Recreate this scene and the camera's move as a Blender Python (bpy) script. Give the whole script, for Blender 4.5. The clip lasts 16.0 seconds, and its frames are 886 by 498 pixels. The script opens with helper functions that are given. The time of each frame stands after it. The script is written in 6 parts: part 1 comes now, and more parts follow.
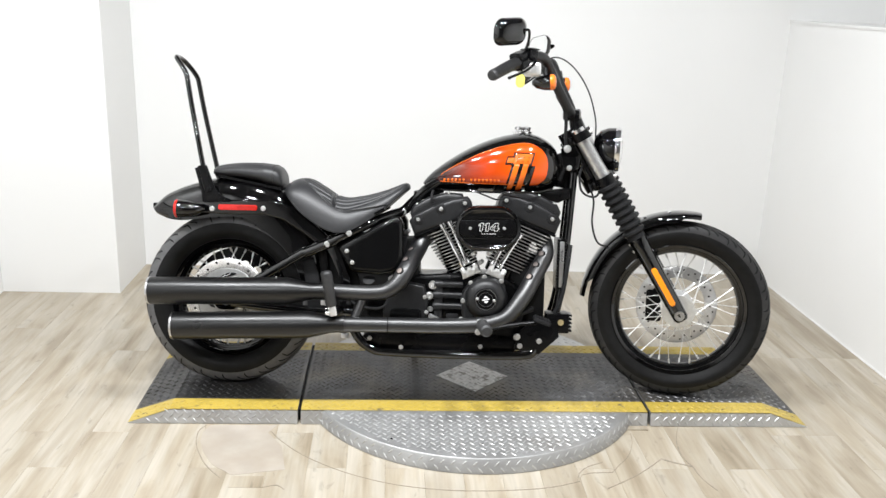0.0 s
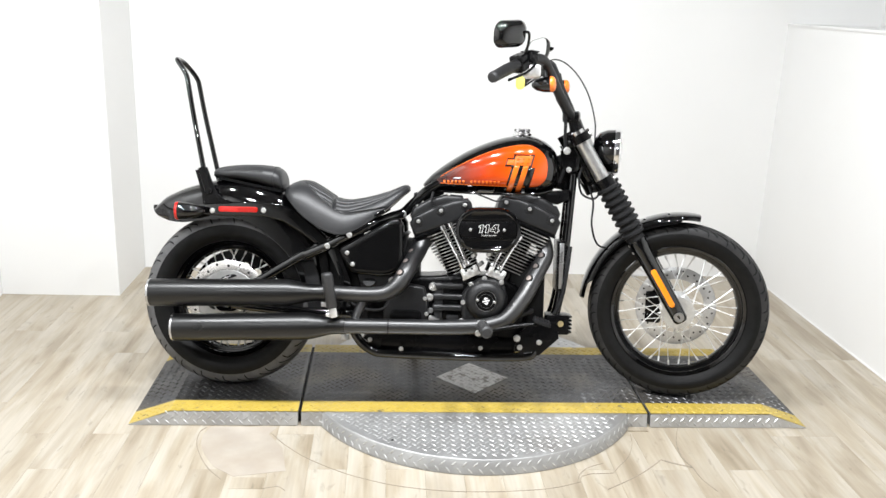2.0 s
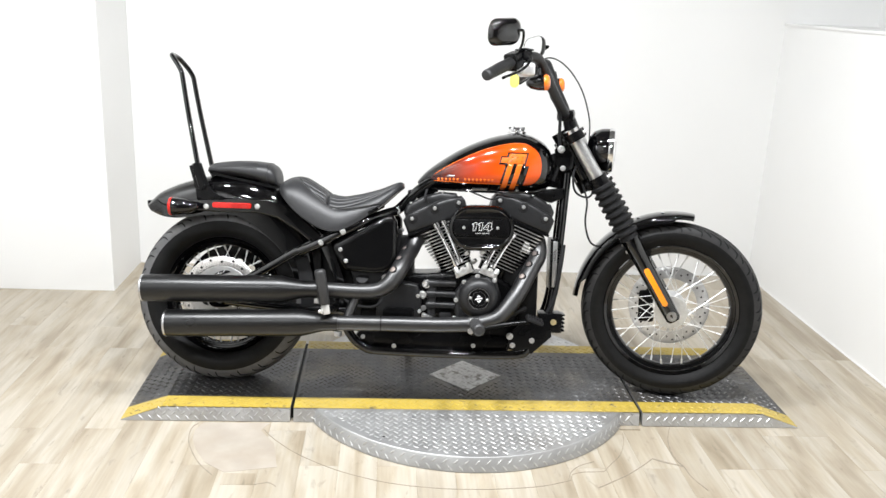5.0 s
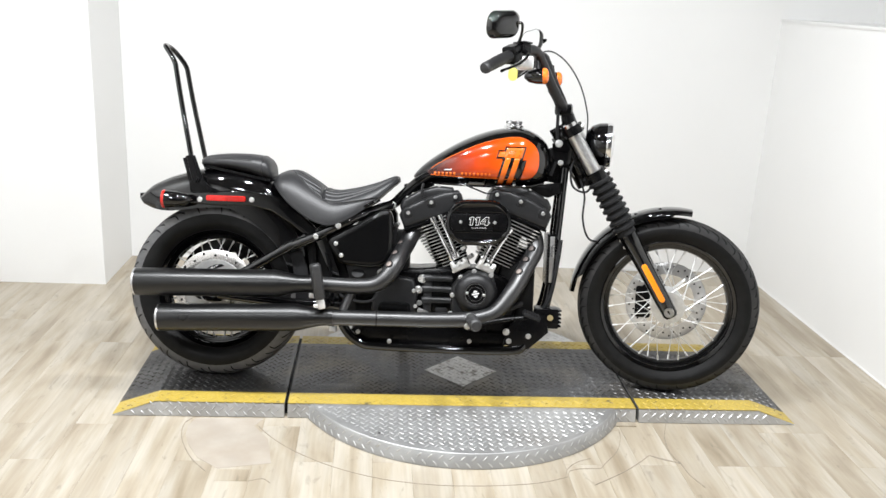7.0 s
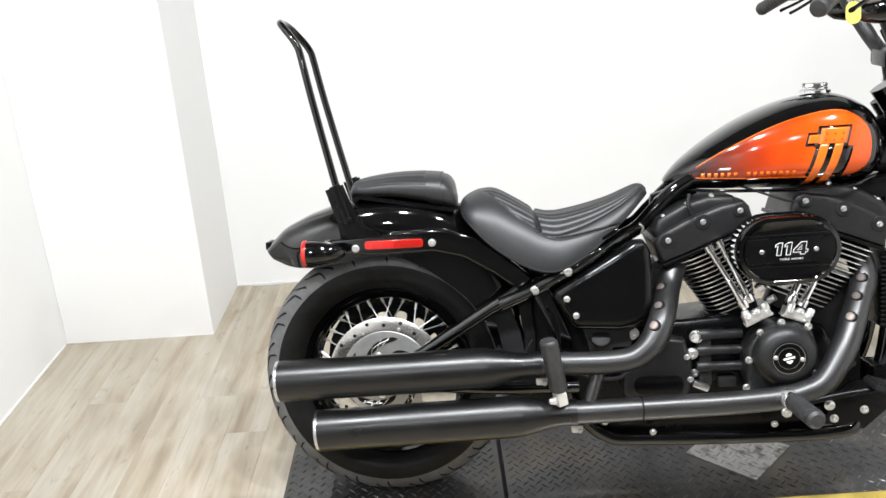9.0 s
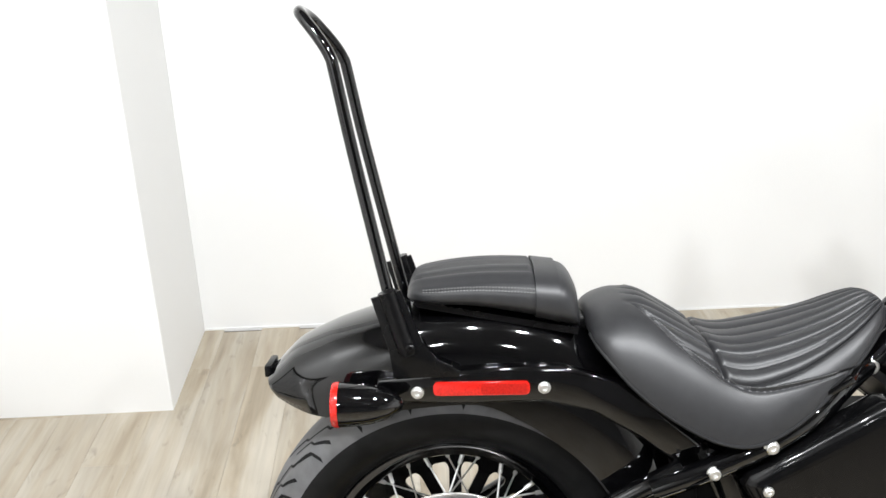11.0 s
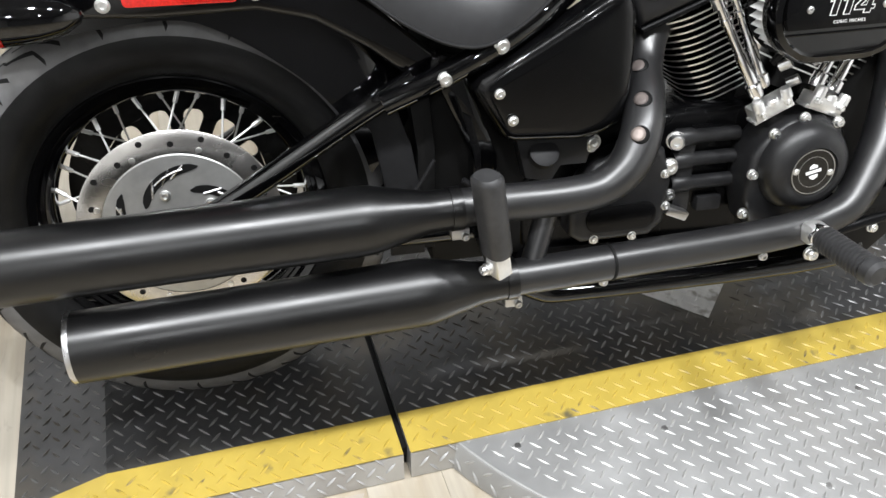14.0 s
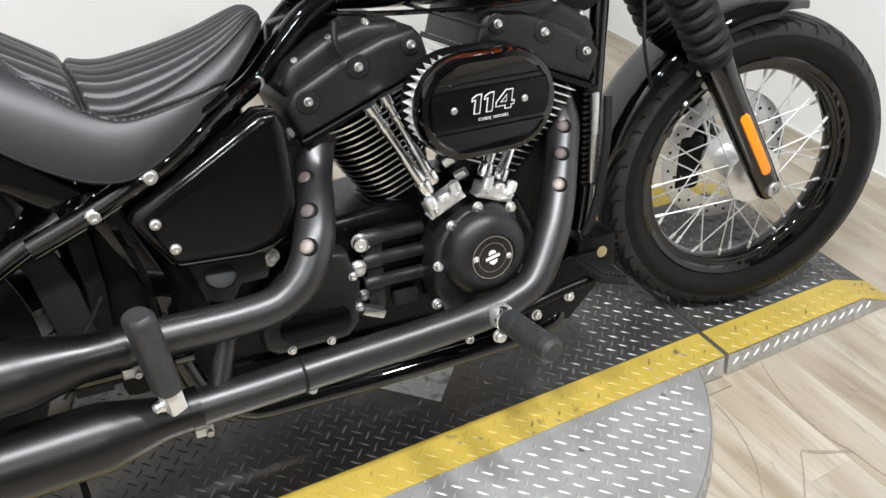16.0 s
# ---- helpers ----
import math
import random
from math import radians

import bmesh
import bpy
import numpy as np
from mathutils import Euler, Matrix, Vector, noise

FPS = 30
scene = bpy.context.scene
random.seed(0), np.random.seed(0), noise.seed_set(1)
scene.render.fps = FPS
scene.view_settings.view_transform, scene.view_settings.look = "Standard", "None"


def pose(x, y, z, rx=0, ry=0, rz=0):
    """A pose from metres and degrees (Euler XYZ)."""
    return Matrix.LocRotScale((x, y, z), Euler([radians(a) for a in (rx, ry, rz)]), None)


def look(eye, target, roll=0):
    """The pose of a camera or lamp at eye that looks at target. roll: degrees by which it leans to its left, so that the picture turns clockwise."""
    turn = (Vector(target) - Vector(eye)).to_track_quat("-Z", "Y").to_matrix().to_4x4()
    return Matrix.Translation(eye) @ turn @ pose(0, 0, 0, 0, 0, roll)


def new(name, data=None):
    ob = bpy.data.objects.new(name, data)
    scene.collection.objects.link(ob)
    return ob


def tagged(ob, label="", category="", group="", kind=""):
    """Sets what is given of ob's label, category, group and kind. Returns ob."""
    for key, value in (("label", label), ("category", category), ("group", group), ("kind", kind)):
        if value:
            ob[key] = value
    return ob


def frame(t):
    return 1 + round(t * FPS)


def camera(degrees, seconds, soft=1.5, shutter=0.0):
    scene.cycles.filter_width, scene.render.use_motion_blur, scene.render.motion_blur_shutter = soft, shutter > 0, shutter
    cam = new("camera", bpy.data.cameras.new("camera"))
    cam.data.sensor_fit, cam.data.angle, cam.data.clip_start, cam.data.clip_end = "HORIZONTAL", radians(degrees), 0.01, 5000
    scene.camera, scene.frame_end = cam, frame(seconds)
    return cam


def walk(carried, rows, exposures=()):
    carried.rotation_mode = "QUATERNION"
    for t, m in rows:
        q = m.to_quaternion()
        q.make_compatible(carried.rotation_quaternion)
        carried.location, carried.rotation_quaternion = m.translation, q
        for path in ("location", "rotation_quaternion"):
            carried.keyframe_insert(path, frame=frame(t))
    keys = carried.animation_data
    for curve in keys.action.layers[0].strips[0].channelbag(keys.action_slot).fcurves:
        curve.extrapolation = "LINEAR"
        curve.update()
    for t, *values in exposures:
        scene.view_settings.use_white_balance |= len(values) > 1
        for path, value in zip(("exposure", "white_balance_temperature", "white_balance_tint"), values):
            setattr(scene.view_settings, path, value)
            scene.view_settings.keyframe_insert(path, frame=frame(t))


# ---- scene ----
cam = camera(54.2, 16.0)
PATH = [
    (0, (-0.3235, -2.7685, 1.4825), (-0.1975, -0.8563, 0.9112), 2.17),
    (0.5, (-0.3258, -2.7745, 1.4834), (-0.2018, -0.8612, 0.9171), 1.87),
    (1, (-0.3291, -2.7853, 1.4783), (-0.2061, -0.8700, 0.9140), 1.97),
    (1.5, (-0.3311, -2.7833, 1.4813), (-0.2121, -0.8658, 0.9239), 2.27),
    (2, (-0.3338, -2.7771, 1.4763), (-0.2018, -0.8631, 0.9141), 2.17),
    (2.5, (-0.3367, -2.7760, 1.4762), (-0.1929, -0.8585, 0.9272), 2.27),
    (3, (-0.3347, -2.7741, 1.4813), (-0.2038, -0.8581, 0.9230), 2.47),
    (3.5, (-0.3328, -2.7792, 1.4743), (-0.1979, -0.8653, 0.9111), 2.77),
    (4, (-0.3198, -2.7787, 1.4775), (-0.1868, -0.8667, 0.9063), 2.67),
    (6.5, (-0.3109, -2.7800, 1.4786), (-0.1769, -0.8651, 0.9155), 2.57),
    (7, (-0.3317, -2.7521, 1.4674), (-0.1757, -0.8440, 0.8896), 3.07),
    (7.5, (-0.4235, -2.6475, 1.4533), (-0.2792, -0.7566, 0.8182), 1.18),
    (8, (-0.5183, -2.3695, 1.4188), (-0.5339, -0.4824, 0.7581), -0.29),
    (8.5, (-0.6455, -2.0284, 1.4291), (-0.9020, -0.1571, 0.7723), -1.77),
    (9, (-0.7564, -1.6579, 1.4348), (-0.7479, 0.2095, 0.7183), -3.58),
    (9.2, (-0.7512, -1.4970, 1.4335), (-0.7287, 0.3798, 0.7413), -3.19),
    (11.3, (-0.9889, -0.7751, 1.3864), (-0.8554, 1.0212, 0.5157), 0.23),
    (11.5, (-0.9896, -0.7849, 1.3484), (-0.8415, 0.9771, 0.4138), 1.55),
    (12, (-0.9823, -0.7828, 1.2725), (-0.8035, 0.8588, 0.1439), 2.72),
    (12.5, (-0.9765, -0.7907, 1.2056), (-0.7834, 0.7559, -0.0472), 3.78),
    (13, (-0.9680, -0.7909, 1.1757), (-0.7560, 0.6962, -0.1450), 4.31),
    (13.5, (-0.9340, -0.7961, 1.1612), (-0.6064, 0.6815, -0.1466), 4.07),
    (14, (-0.8801, -0.7943, 1.1771), (-0.3581, 0.6527, -0.1016), 3.97),
    (14.5, (-0.8264, -0.8234, 1.1879), (-0.1341, 0.5948, -0.0421), 3.96),
    (15, (-0.8001, -0.8395, 1.1993), (0.0622, 0.5120, 0.0038), 5.55),
    (15.5, (-0.7770, -0.8475, 1.2336), (0.1756, 0.4723, 0.0716), 8.69),
    (16, (-0.6637, -0.8399, 1.2405), (0.2338, 0.5419, 0.1078), 4.52),
]
walk(cam, [(t, look(eye, target, roll)) for t, eye, target, roll in PATH],
     [(0, 0.0), (1.0, 0.04), (2.0, 0.14), (3.5, 0.18), (4.2, 0.18), (6.3, 0.06), (9.2, 0.12), (11.3, 0.16), (12.5, 0.16), (13.2, 0.10), (14.0, -0.06), (14.5, -0.14), (15.5, -0.20), (16.0, -0.14)])

# world: a closed room, so only a faint neutral surround
world = bpy.data.worlds.new("studio_world")
world.use_nodes = True
world.node_tree.nodes["Background"].inputs[0].default_value = (0.9, 0.95, 1.0, 1)
world.node_tree.nodes["Background"].inputs[1].default_value = 0.15
scene.world = world
scene.view_settings.exposure = 0.0

# room plan (metres): left wall, right wall, back wall, wall behind the camera, ceiling
XL, XR, YB, YF, ZC = -2.195, 1.755, 1.80, -6.5, 2.9
LAMP_WATTS = 44.0


# ---- small tools ----
def part(name, bm, material, parent=None, label="", smooth=True):
    me = bpy.data.meshes.new(name)
    bmesh.ops.recalc_face_normals(bm, faces=bm.faces)
    bm.to_mesh(me)
    bm.free()
    me.materials.append(material)
    if smooth:
        me.shade_smooth()
        me.set_sharp_from_angle(angle=radians(38))
    ob = new(name, me)
    ob.parent = parent
    if label:
        ob["label"] = label
    return ob


def thing(name, m=None, label="", category="", group="", kind=""):
    ob = new(name)
    ob.empty_display_size = 0.1
    if m is not None:
        ob.matrix_world = m
    return tagged(ob, label, category, group, kind)


def smooth_path(pts, n=6):
    """Catmull-Rom through the points, n steps a span."""
    p = [Vector(q) for q in pts]
    p = [2 * p[0] - p[1]] + p + [2 * p[-1] - p[-2]]
    out = []
    for i in range(1, len(p) - 2):
        a, b, c, d = p[i - 1], p[i], p[i + 1], p[i + 2]
        for k in range(n):
            t = k / n
            out.append(0.5 * (2 * b + (c - a) * t + (2 * a - 5 * b + 4 * c - d) * t * t + (3 * b - a - 3 * c + d) * t ** 3))
    return out + [p[-2]]


def bridge(bm, rings, closed=True, cap0=True, cap1=True):
    vs = [[bm.verts.new(q) for q in r] for r in rings]
    n = len(vs[0])
    for a, b in zip(vs, vs[1:]):
        for i in range(n if closed else n - 1):
            j = (i + 1) % n
            bm.faces.new((a[i], a[j], b[j], b[i]))
    if closed and cap0:
        bm.faces.new(vs[0])
    if closed and cap1:
        bm.faces.new(vs[-1])
    return vs


def tube(pts, r, seg=12, bm=None, caps=True, flat=1.0):
    """A round bar along points; r is one radius or one for each point."""
    bm = bm or bmesh.new()
    p = [Vector(q) for q in pts]
    rr = r if hasattr(r, "__len__") else [r] * len(p)
    t0 = (p[1] - p[0]).normalized()
    side = t0.orthogonal().normalized()
    rings = []
    for i, q in enumerate(p):
        t = ((p[min(i + 1, len(p) - 1)] - p[max(i - 1, 0)])).normalized()
        side = (side - t * side.dot(t)).normalized()
        up = t.cross(side)
        rings.append([q + rr[i] * (math.cos(a) * side + flat * math.sin(a) * up) for a in (2 * math.pi * k / seg for k in range(seg))])
    bridge(bm, rings, True, caps, caps)
    return bm


def lathe(profile, origin=(0, 0, 0), axis=(0, 1, 0), seg=48, bm=None, closed=False):
    """Turns (along the axis, radius) points round an axis."""
    bm = bm or bmesh.new()
    o, ax = Vector(origin), Vector(axis).normalized()
    u = ax.orthogonal().normalized()
    v = ax.cross(u)
    pr = list(profile) + ([profile[0]] if closed else [])
    rings = [[o + ax * h + max(r, 1e-5) * (math.cos(a) * u + math.sin(a) * v) for a in (2 * math.pi * k / seg for k in range(seg))] for h, r in pr]
    bridge(bm, rings, True, False, False)
    bmesh.ops.remove_doubles(bm, verts=bm.verts, dist=2e-5)
    return bm


def box(lo, hi, bev=0.0, bm=None, seg=2, m=None):
    bm = bm or bmesh.new()
    lo, hi = Vector(lo), Vector(hi)
    c, s = (lo + hi) / 2, hi - lo
    mm = (m or Matrix()) @ Matrix.Translation(c) @ Matrix.Diagonal((*s, 1))
    made = bmesh.ops.create_cube(bm, size=1, matrix=mm)["verts"]
    if bev:
        edges = {e for v in made for e in v.link_edges}
        bmesh.ops.bevel(bm, geom=list(edges), offset=bev, segments=seg, affect="EDGES", profile=0.6)
    return bm


def prism(outline, depth, axis_o=(0, 0, 0), bev=0.0, bm=None, seg=2, m=None):
    """An outline of (x, z) points, thick along y from axis_o's y for depth."""
    bm = bm or bmesh.new()
    y0 = axis_o[1]
    a = [bm.verts.new((m or Matrix()) @ Vector((x, y0, z))) for x, z in outline]
    b = [bm.verts.new((m or Matrix()) @ Vector((x, y0 + depth, z))) for x, z in outline]
    n = len(a)
    fs = [bm.faces.new(a), bm.faces.new(b)]
    for i in range(n):
        fs.append(bm.faces.new((a[i], a[(i + 1) % n], b[(i + 1) % n], b[i])))
    bmesh.ops.recalc_face_normals(bm, faces=fs)
    if bev:
        rim = list(fs[0].edges) + list(fs[1].edges)
        bmesh.ops.bevel(bm, geom=rim, offset=bev, segments=seg, affect="EDGES", profile=0.6)
    return bm


def rounded(w, h, r, n=6, cx=0.0, cz=0.0):
    """A rectangle outline with round corners."""
    out = []
    for sx, sz, a0 in ((1, 1, 0), (-1, 1, 90), (-1, -1, 180), (1, -1, 270)):
        for k in range(n + 1):
            a = radians(a0 + 90 * k / n)
            out.append((cx + sx * (w / 2 - r) + r * math.cos(a), cz + sz * (h / 2 - r) + r * math.sin(a)))
    return out


def lerp_table(table, x):
    """Smooth values from rows (x, a, b, ...)."""
    xs = [r[0] for r in table]
    i = max(0, min(len(xs) - 2, sum(1 for q in xs if q <= x) - 1))
    t = (x - xs[i]) / (xs[i + 1] - xs[i])
    out = []
    for k in range(1, len(table[0])):
        a, b = table[max(i - 1, 0)][k], table[i][k]
        c, d = table[i + 1][k], table[min(i + 2, len(xs) - 1)][k]
        xa, xd = xs[max(i - 1, 0)], xs[min(i + 2, len(xs) - 1)]
        h = xs[i + 1] - xs[i]
        m0 = (c - a) / max(xs[i + 1] - xa, 1e-6) * h
        m1 = (d - b) / max(xd - xs[i], 1e-6) * h
        out.append((2 * t ** 3 - 3 * t * t + 1) * b + (t ** 3 - 2 * t * t + t) * m0 + (-2 * t ** 3 + 3 * t * t) * c + (t ** 3 - t * t) * m1)
    return out


# ---- materials ----
def material(name, color, rough=0.5, metal=0.0, coat=0.0, spec=0.5, grain=None, bump=None, wear=None, rough_var=0.0):
    """grain: (scale, amount) colour variation; bump: (scale, strength, distance); wear: (scale, colour, from, to)."""
    m = bpy.data.materials.new(name)
    m.use_nodes = True
    nt = m.node_tree
    b = nt.nodes["Principled BSDF"]
    b.inputs["Base Color"].default_value = (*color, 1)
    b.inputs["Roughness"].default_value = rough
    b.inputs["Metallic"].default_value = metal
    b.inputs["Coat Weight"].default_value = coat
    b.inputs["Coat Roughness"].default_value = 0.03
    b.inputs["Specular IOR Level"].default_value = spec
    tc = nt.nodes.new("ShaderNodeTexCoord")
    col = None

    def noise_of(scale, detail=4.0):
        n = nt.nodes.new("ShaderNodeTexNoise")
        n.inputs["Scale"].default_value = scale
        n.inputs["Detail"].default_value = detail
        nt.links.new(tc.outputs["Object"], n.inputs["Vector"])
        return n

    if grain:
        n = noise_of(grain[0])
        r = nt.nodes.new("ShaderNodeMapRange")
        r.inputs[1].default_value, r.inputs[2].default_value = 0.3, 0.7
        r.inputs[3].default_value, r.inputs[4].default_value = 1 - grain[1], 1 + grain[1]
        nt.links.new(n.outputs["Fac"], r.inputs[0])
        mx = nt.nodes.new("ShaderNodeVectorMath")
        mx.operation = "SCALE"
        mx.inputs[0].default_value = color
        nt.links.new(r.outputs[0], mx.inputs["Scale"])
        col = mx.outputs[0]
    if wear:
        n = noise_of(wear[0], 8.0)
        r = nt.nodes.new("ShaderNodeMapRange")
        r.inputs[1].default_value, r.inputs[2].default_value = wear[2], wear[3]
        nt.links.new(n.outputs["Fac"], r.inputs[0])
        mx = nt.nodes.new("ShaderNodeMix")
        mx.data_type = "RGBA"
        mx.inputs[6].default_value = (*color, 1)
        if col:
            nt.links.new(col, mx.inputs[6])
        mx.inputs[7].default_value = (*wear[1], 1)
        nt.links.new(r.outputs[0], mx.inputs[0])
        col = mx.outputs[2]
    if col:
        nt.links.new(col, b.inputs["Base Color"])
    if rough_var:
        n = noise_of(9.0, 6.0)
        r = nt.nodes.new("ShaderNodeMapRange")
        r.inputs[1].default_value, r.inputs[2].default_value = 0.3, 0.7
        r.inputs[3].default_value, r.inputs[4].default_value = max(rough - rough_var, 0.02), rough + rough_var
        nt.links.new(n.outputs["Fac"], r.inputs[0])
        nt.links.new(r.outputs[0], b.inputs["Roughness"])
    if bump:
        n = noise_of(bump[0], 3.0)
        bp = nt.nodes.new("ShaderNodeBump")
        bp.inputs["Strength"].default_value = bump[1]
        bp.inputs["Distance"].default_value = bump[2]
        nt.links.new(n.outputs["Fac"], bp.inputs["Height"])
        nt.links.new(bp.outputs[0], b.inputs["Normal"])
    return m


WALL = material("white_wall_paint", (0.80, 0.80, 0.79), 0.65, grain=(1.3, 0.015), bump=(160, 0.12, 0.002))
CEIL = material("grey_ceiling_paint", (0.16, 0.16, 0.165), 0.8, grain=(2, 0.06))
# for the unseen south wall; its grey sets how much light it returns
DARKWALL = material("mid_grey_wall_paint", (0.22, 0.22, 0.225), 0.7, grain=(2, 0.06))
TRIM = material("white_trim_paint", (0.78, 0.78, 0.77), 0.45, grain=(6, 0.03))
GLOSS = material("gloss_black_paint", (0.0012, 0.0012, 0.0014), 0.05, coat=0.35, spec=0.5, grain=(30, 0.15))
SATIN = material("satin_black_metal", (0.0022, 0.0022, 0.0025), 0.27, spec=0.20, grain=(40, 0.15), rough_var=0.05)
WRINKLE = material("wrinkle_black_coating", (0.0105, 0.0105, 0.0112), 0.38, spec=0.38, grain=(60, 0.2), bump=(900, 0.35, 0.0006), rough_var=0.05)
EXHAUST = material("matt_black_exhaust", (0.0022, 0.0022, 0.0024), 0.32, spec=0.58, grain=(25, 0.2), rough_var=0.05)
RUBBER = material("tyre_rubber", (0.0055, 0.0055, 0.0056), 0.46, spec=0.18, grain=(45, 0.25), bump=(300, 0.2, 0.001), wear=(7, (0.009, 0.0087, 0.0083), 0.5, 0.8))
SOFT = material("soft_black_rubber", (0.009, 0.009, 0.0097), 0.58, spec=0.24, grain=(80, 0.2), bump=(400, 0.2, 0.0006))
VINYL = material("black_seat_vinyl", (0.0150, 0.0152, 0.0165), 0.43, spec=0.52, grain=(90, 0.12), bump=(700, 0.25, 0.0005))
CHROME = material("polished_chrome", (0.86, 0.86, 0.87), 0.08, metal=1.0, grain=(20, 0.04))
ALLOY = material("cast_aluminium", (0.62, 0.62, 0.62), 0.34, metal=1.0, grain=(50, 0.1), rough_var=0.08)
STEEL = material("brushed_steel", (0.60, 0.60, 0.61), 0.26, metal=1.0, grain=(70, 0.1), rough_var=0.08)
FINEDGE = material("machined_fin_edge", (0.88, 0.88, 0.88), 0.32, metal=1.0)
DISC = material("brake_disc_steel", (0.66, 0.655, 0.65), 0.34, metal=0.7, grain=(60, 0.1), rough_var=0.06)
REARDISC = material("polished_rear_disc_steel", (0.60, 0.585, 0.565), 0.27, metal=1.0, grain=(60, 0.1), rough_var=0.05)
CARRIER = material("satin_disc_carrier", (0.43, 0.43, 0.42), 0.42, metal=0.8, grain=(60, 0.08), rough_var=0.06)
RED = material("red_reflector_plastic", (0.44, 0.009, 0.005), 0.22, coat=0.3, grain=(300, 0.25))
DEEPRED = material("deep_red_reflector_cell", (0.33, 0.008, 0.005), 0.14, coat=0.3, grain=(300, 0.25))
AMBER = material("amber_reflector_plastic", (0.95, 0.28, 0.01), 0.18, coat=0.6, grain=(300, 0.15))
ORANGE_SIG = material("amber_lens_plastic", (0.90, 0.20, 0.02), 0.16, coat=0.6, grain=(200, 0.15))
YTAG = material("yellow_tag_plastic", (0.62, 0.58, 0.13), 0.5, grain=(30, 0.08))
WHITEINK = material("white_print", (0.75, 0.75, 0.74), 0.45, grain=(200, 0.05))
STITCH = material("grey_thread", (0.10, 0.10, 0.10), 0.7, grain=(300, 0.2))
BOLT = material("zinc_plated_steel", (0.88, 0.88, 0.87), 0.36, metal=1.0, grain=(60, 0.05))
BRIGHTAL = material("bare_cast_aluminium", (0.84, 0.84, 0.83), 0.34, metal=0.8, grain=(80, 0.08), bump=(500, 0.2, 0.0005))
DIAMOND = material("worn_bare_aluminium", (0.52, 0.515, 0.505), 0.5, metal=0.4, grain=(30, 0.15), wear=(28, (0.24, 0.225, 0.205), 0.50, 0.62))
# rim copy of the turntable sheet, mixed more diffuse to look lit
LIPMETAL = material("lit_checker_plate_rim", (0.36, 0.36, 0.355), 0.5, metal=0.5, grain=(14, 0.12), rough_var=0.06)
SAWCUT = material("worn_floor_cut", (0.27, 0.235, 0.187), 0.8, grain=(60, 0.2))
HEADER = material("satin_black_heat_shield", (0.0090, 0.0090, 0.0096), 0.37, spec=0.85, grain=(25, 0.2), rough_var=0.04)
SPOKE = material("zinc_plated_spoke", (0.72, 0.72, 0.71), 0.5, metal=0.75, grain=(60, 0.05))
# worn rear tread; its raised grey paints in the floor and wall reflection
TREADSHEEN = material("sheen_tread_rubber", (0.100, 0.100, 0.103), 0.5, spec=0.45, grain=(40, 0.2), bump=(260, 0.25, 0.001), wear=(9, (0.130, 0.126, 0.122), 0.5, 0.8))
DARK = material("deep_black_plastic", (0.004, 0.004, 0.004), 0.6, spec=0.2, grain=(50, 0.2))
PLATE_BRIGHT = material("bare_checker_plate", (0.52, 0.52, 0.517), 0.44, metal=0.76, grain=(14, 0.10), rough_var=0.08, wear=(5, (0.40, 0.385, 0.37), 0.50, 0.75))
TREAD_BRIGHT = material("bare_tread_bar", (0.53, 0.53, 0.526), 0.42, metal=0.76, grain=(60, 0.08))
PLATE_DARK = material("grey_painted_checker_plate", (0.074, 0.074, 0.076), 0.42, metal=0.6, grain=(16, 0.15), rough_var=0.08, wear=(5, (0.122, 0.108, 0.088), 0.47, 0.68))
TREAD_DARK = material("worn_grey_tread_bar", (0.155, 0.155, 0.157), 0.36, metal=0.6, grain=(40, 0.2), wear=(6, (0.060, 0.052, 0.043), 0.46, 0.62))
YELLOW = material("yellow_edge_paint", (0.42, 0.308, 0.056), 0.42, grain=(12, 0.1), wear=(22, (0.10, 0.085, 0.05), 0.64, 0.76))
TREAD_YELLOW = material("worn_yellow_tread_bar", (0.45, 0.32, 0.045), 0.42, grain=(40, 0.12), wear=(26, (0.10, 0.085, 0.05), 0.57, 0.68))
# paler copy of the soft rubber, so that pegs look lit; also on grips
PEGRUBBER = material("lit_peg_rubber", (0.026, 0.026, 0.027), 0.48, spec=0.5, grain=(80, 0.25), bump=(300, 0.2, 0.0006))
SCUFFED = material("scuffed_tread_rubber", (0.018, 0.018, 0.0185), 0.5, spec=0.3, grain=(40, 0.25), bump=(260, 0.25, 0.001), wear=(9, (0.045, 0.043, 0.041), 0.5, 0.8))
SEMIGLOSS = material("semi_gloss_black_plastic", (0.002, 0.002, 0.0022), 0.15, spec=0.32, grain=(30, 0.15), rough_var=0.04)
SEAMDARK = material("dark_floor_joint", (0.10, 0.084, 0.066), 0.8, grain=(60, 0.2))
MIRROR = material("mirror_glass", (0.92, 0.93, 0.93), 0.01, metal=1.0)
DARKWOOD = material("dark_weathered_wood", (0.045, 0.040, 0.036), 0.6, grain=(30, 0.4), bump=(120, 0.4, 0.002), wear=(14, (0.20, 0.17, 0.14), 0.6, 0.72))
LENS = bpy.data.materials.new("clear_lens")
LENS.use_nodes = True
_b = LENS.node_tree.nodes["Principled BSDF"]
_b.inputs["Roughness"].default_value = 0.02
_b.inputs["Transmission Weight"].default_value = 1.0
_b.inputs["IOR"].default_value = 1.3


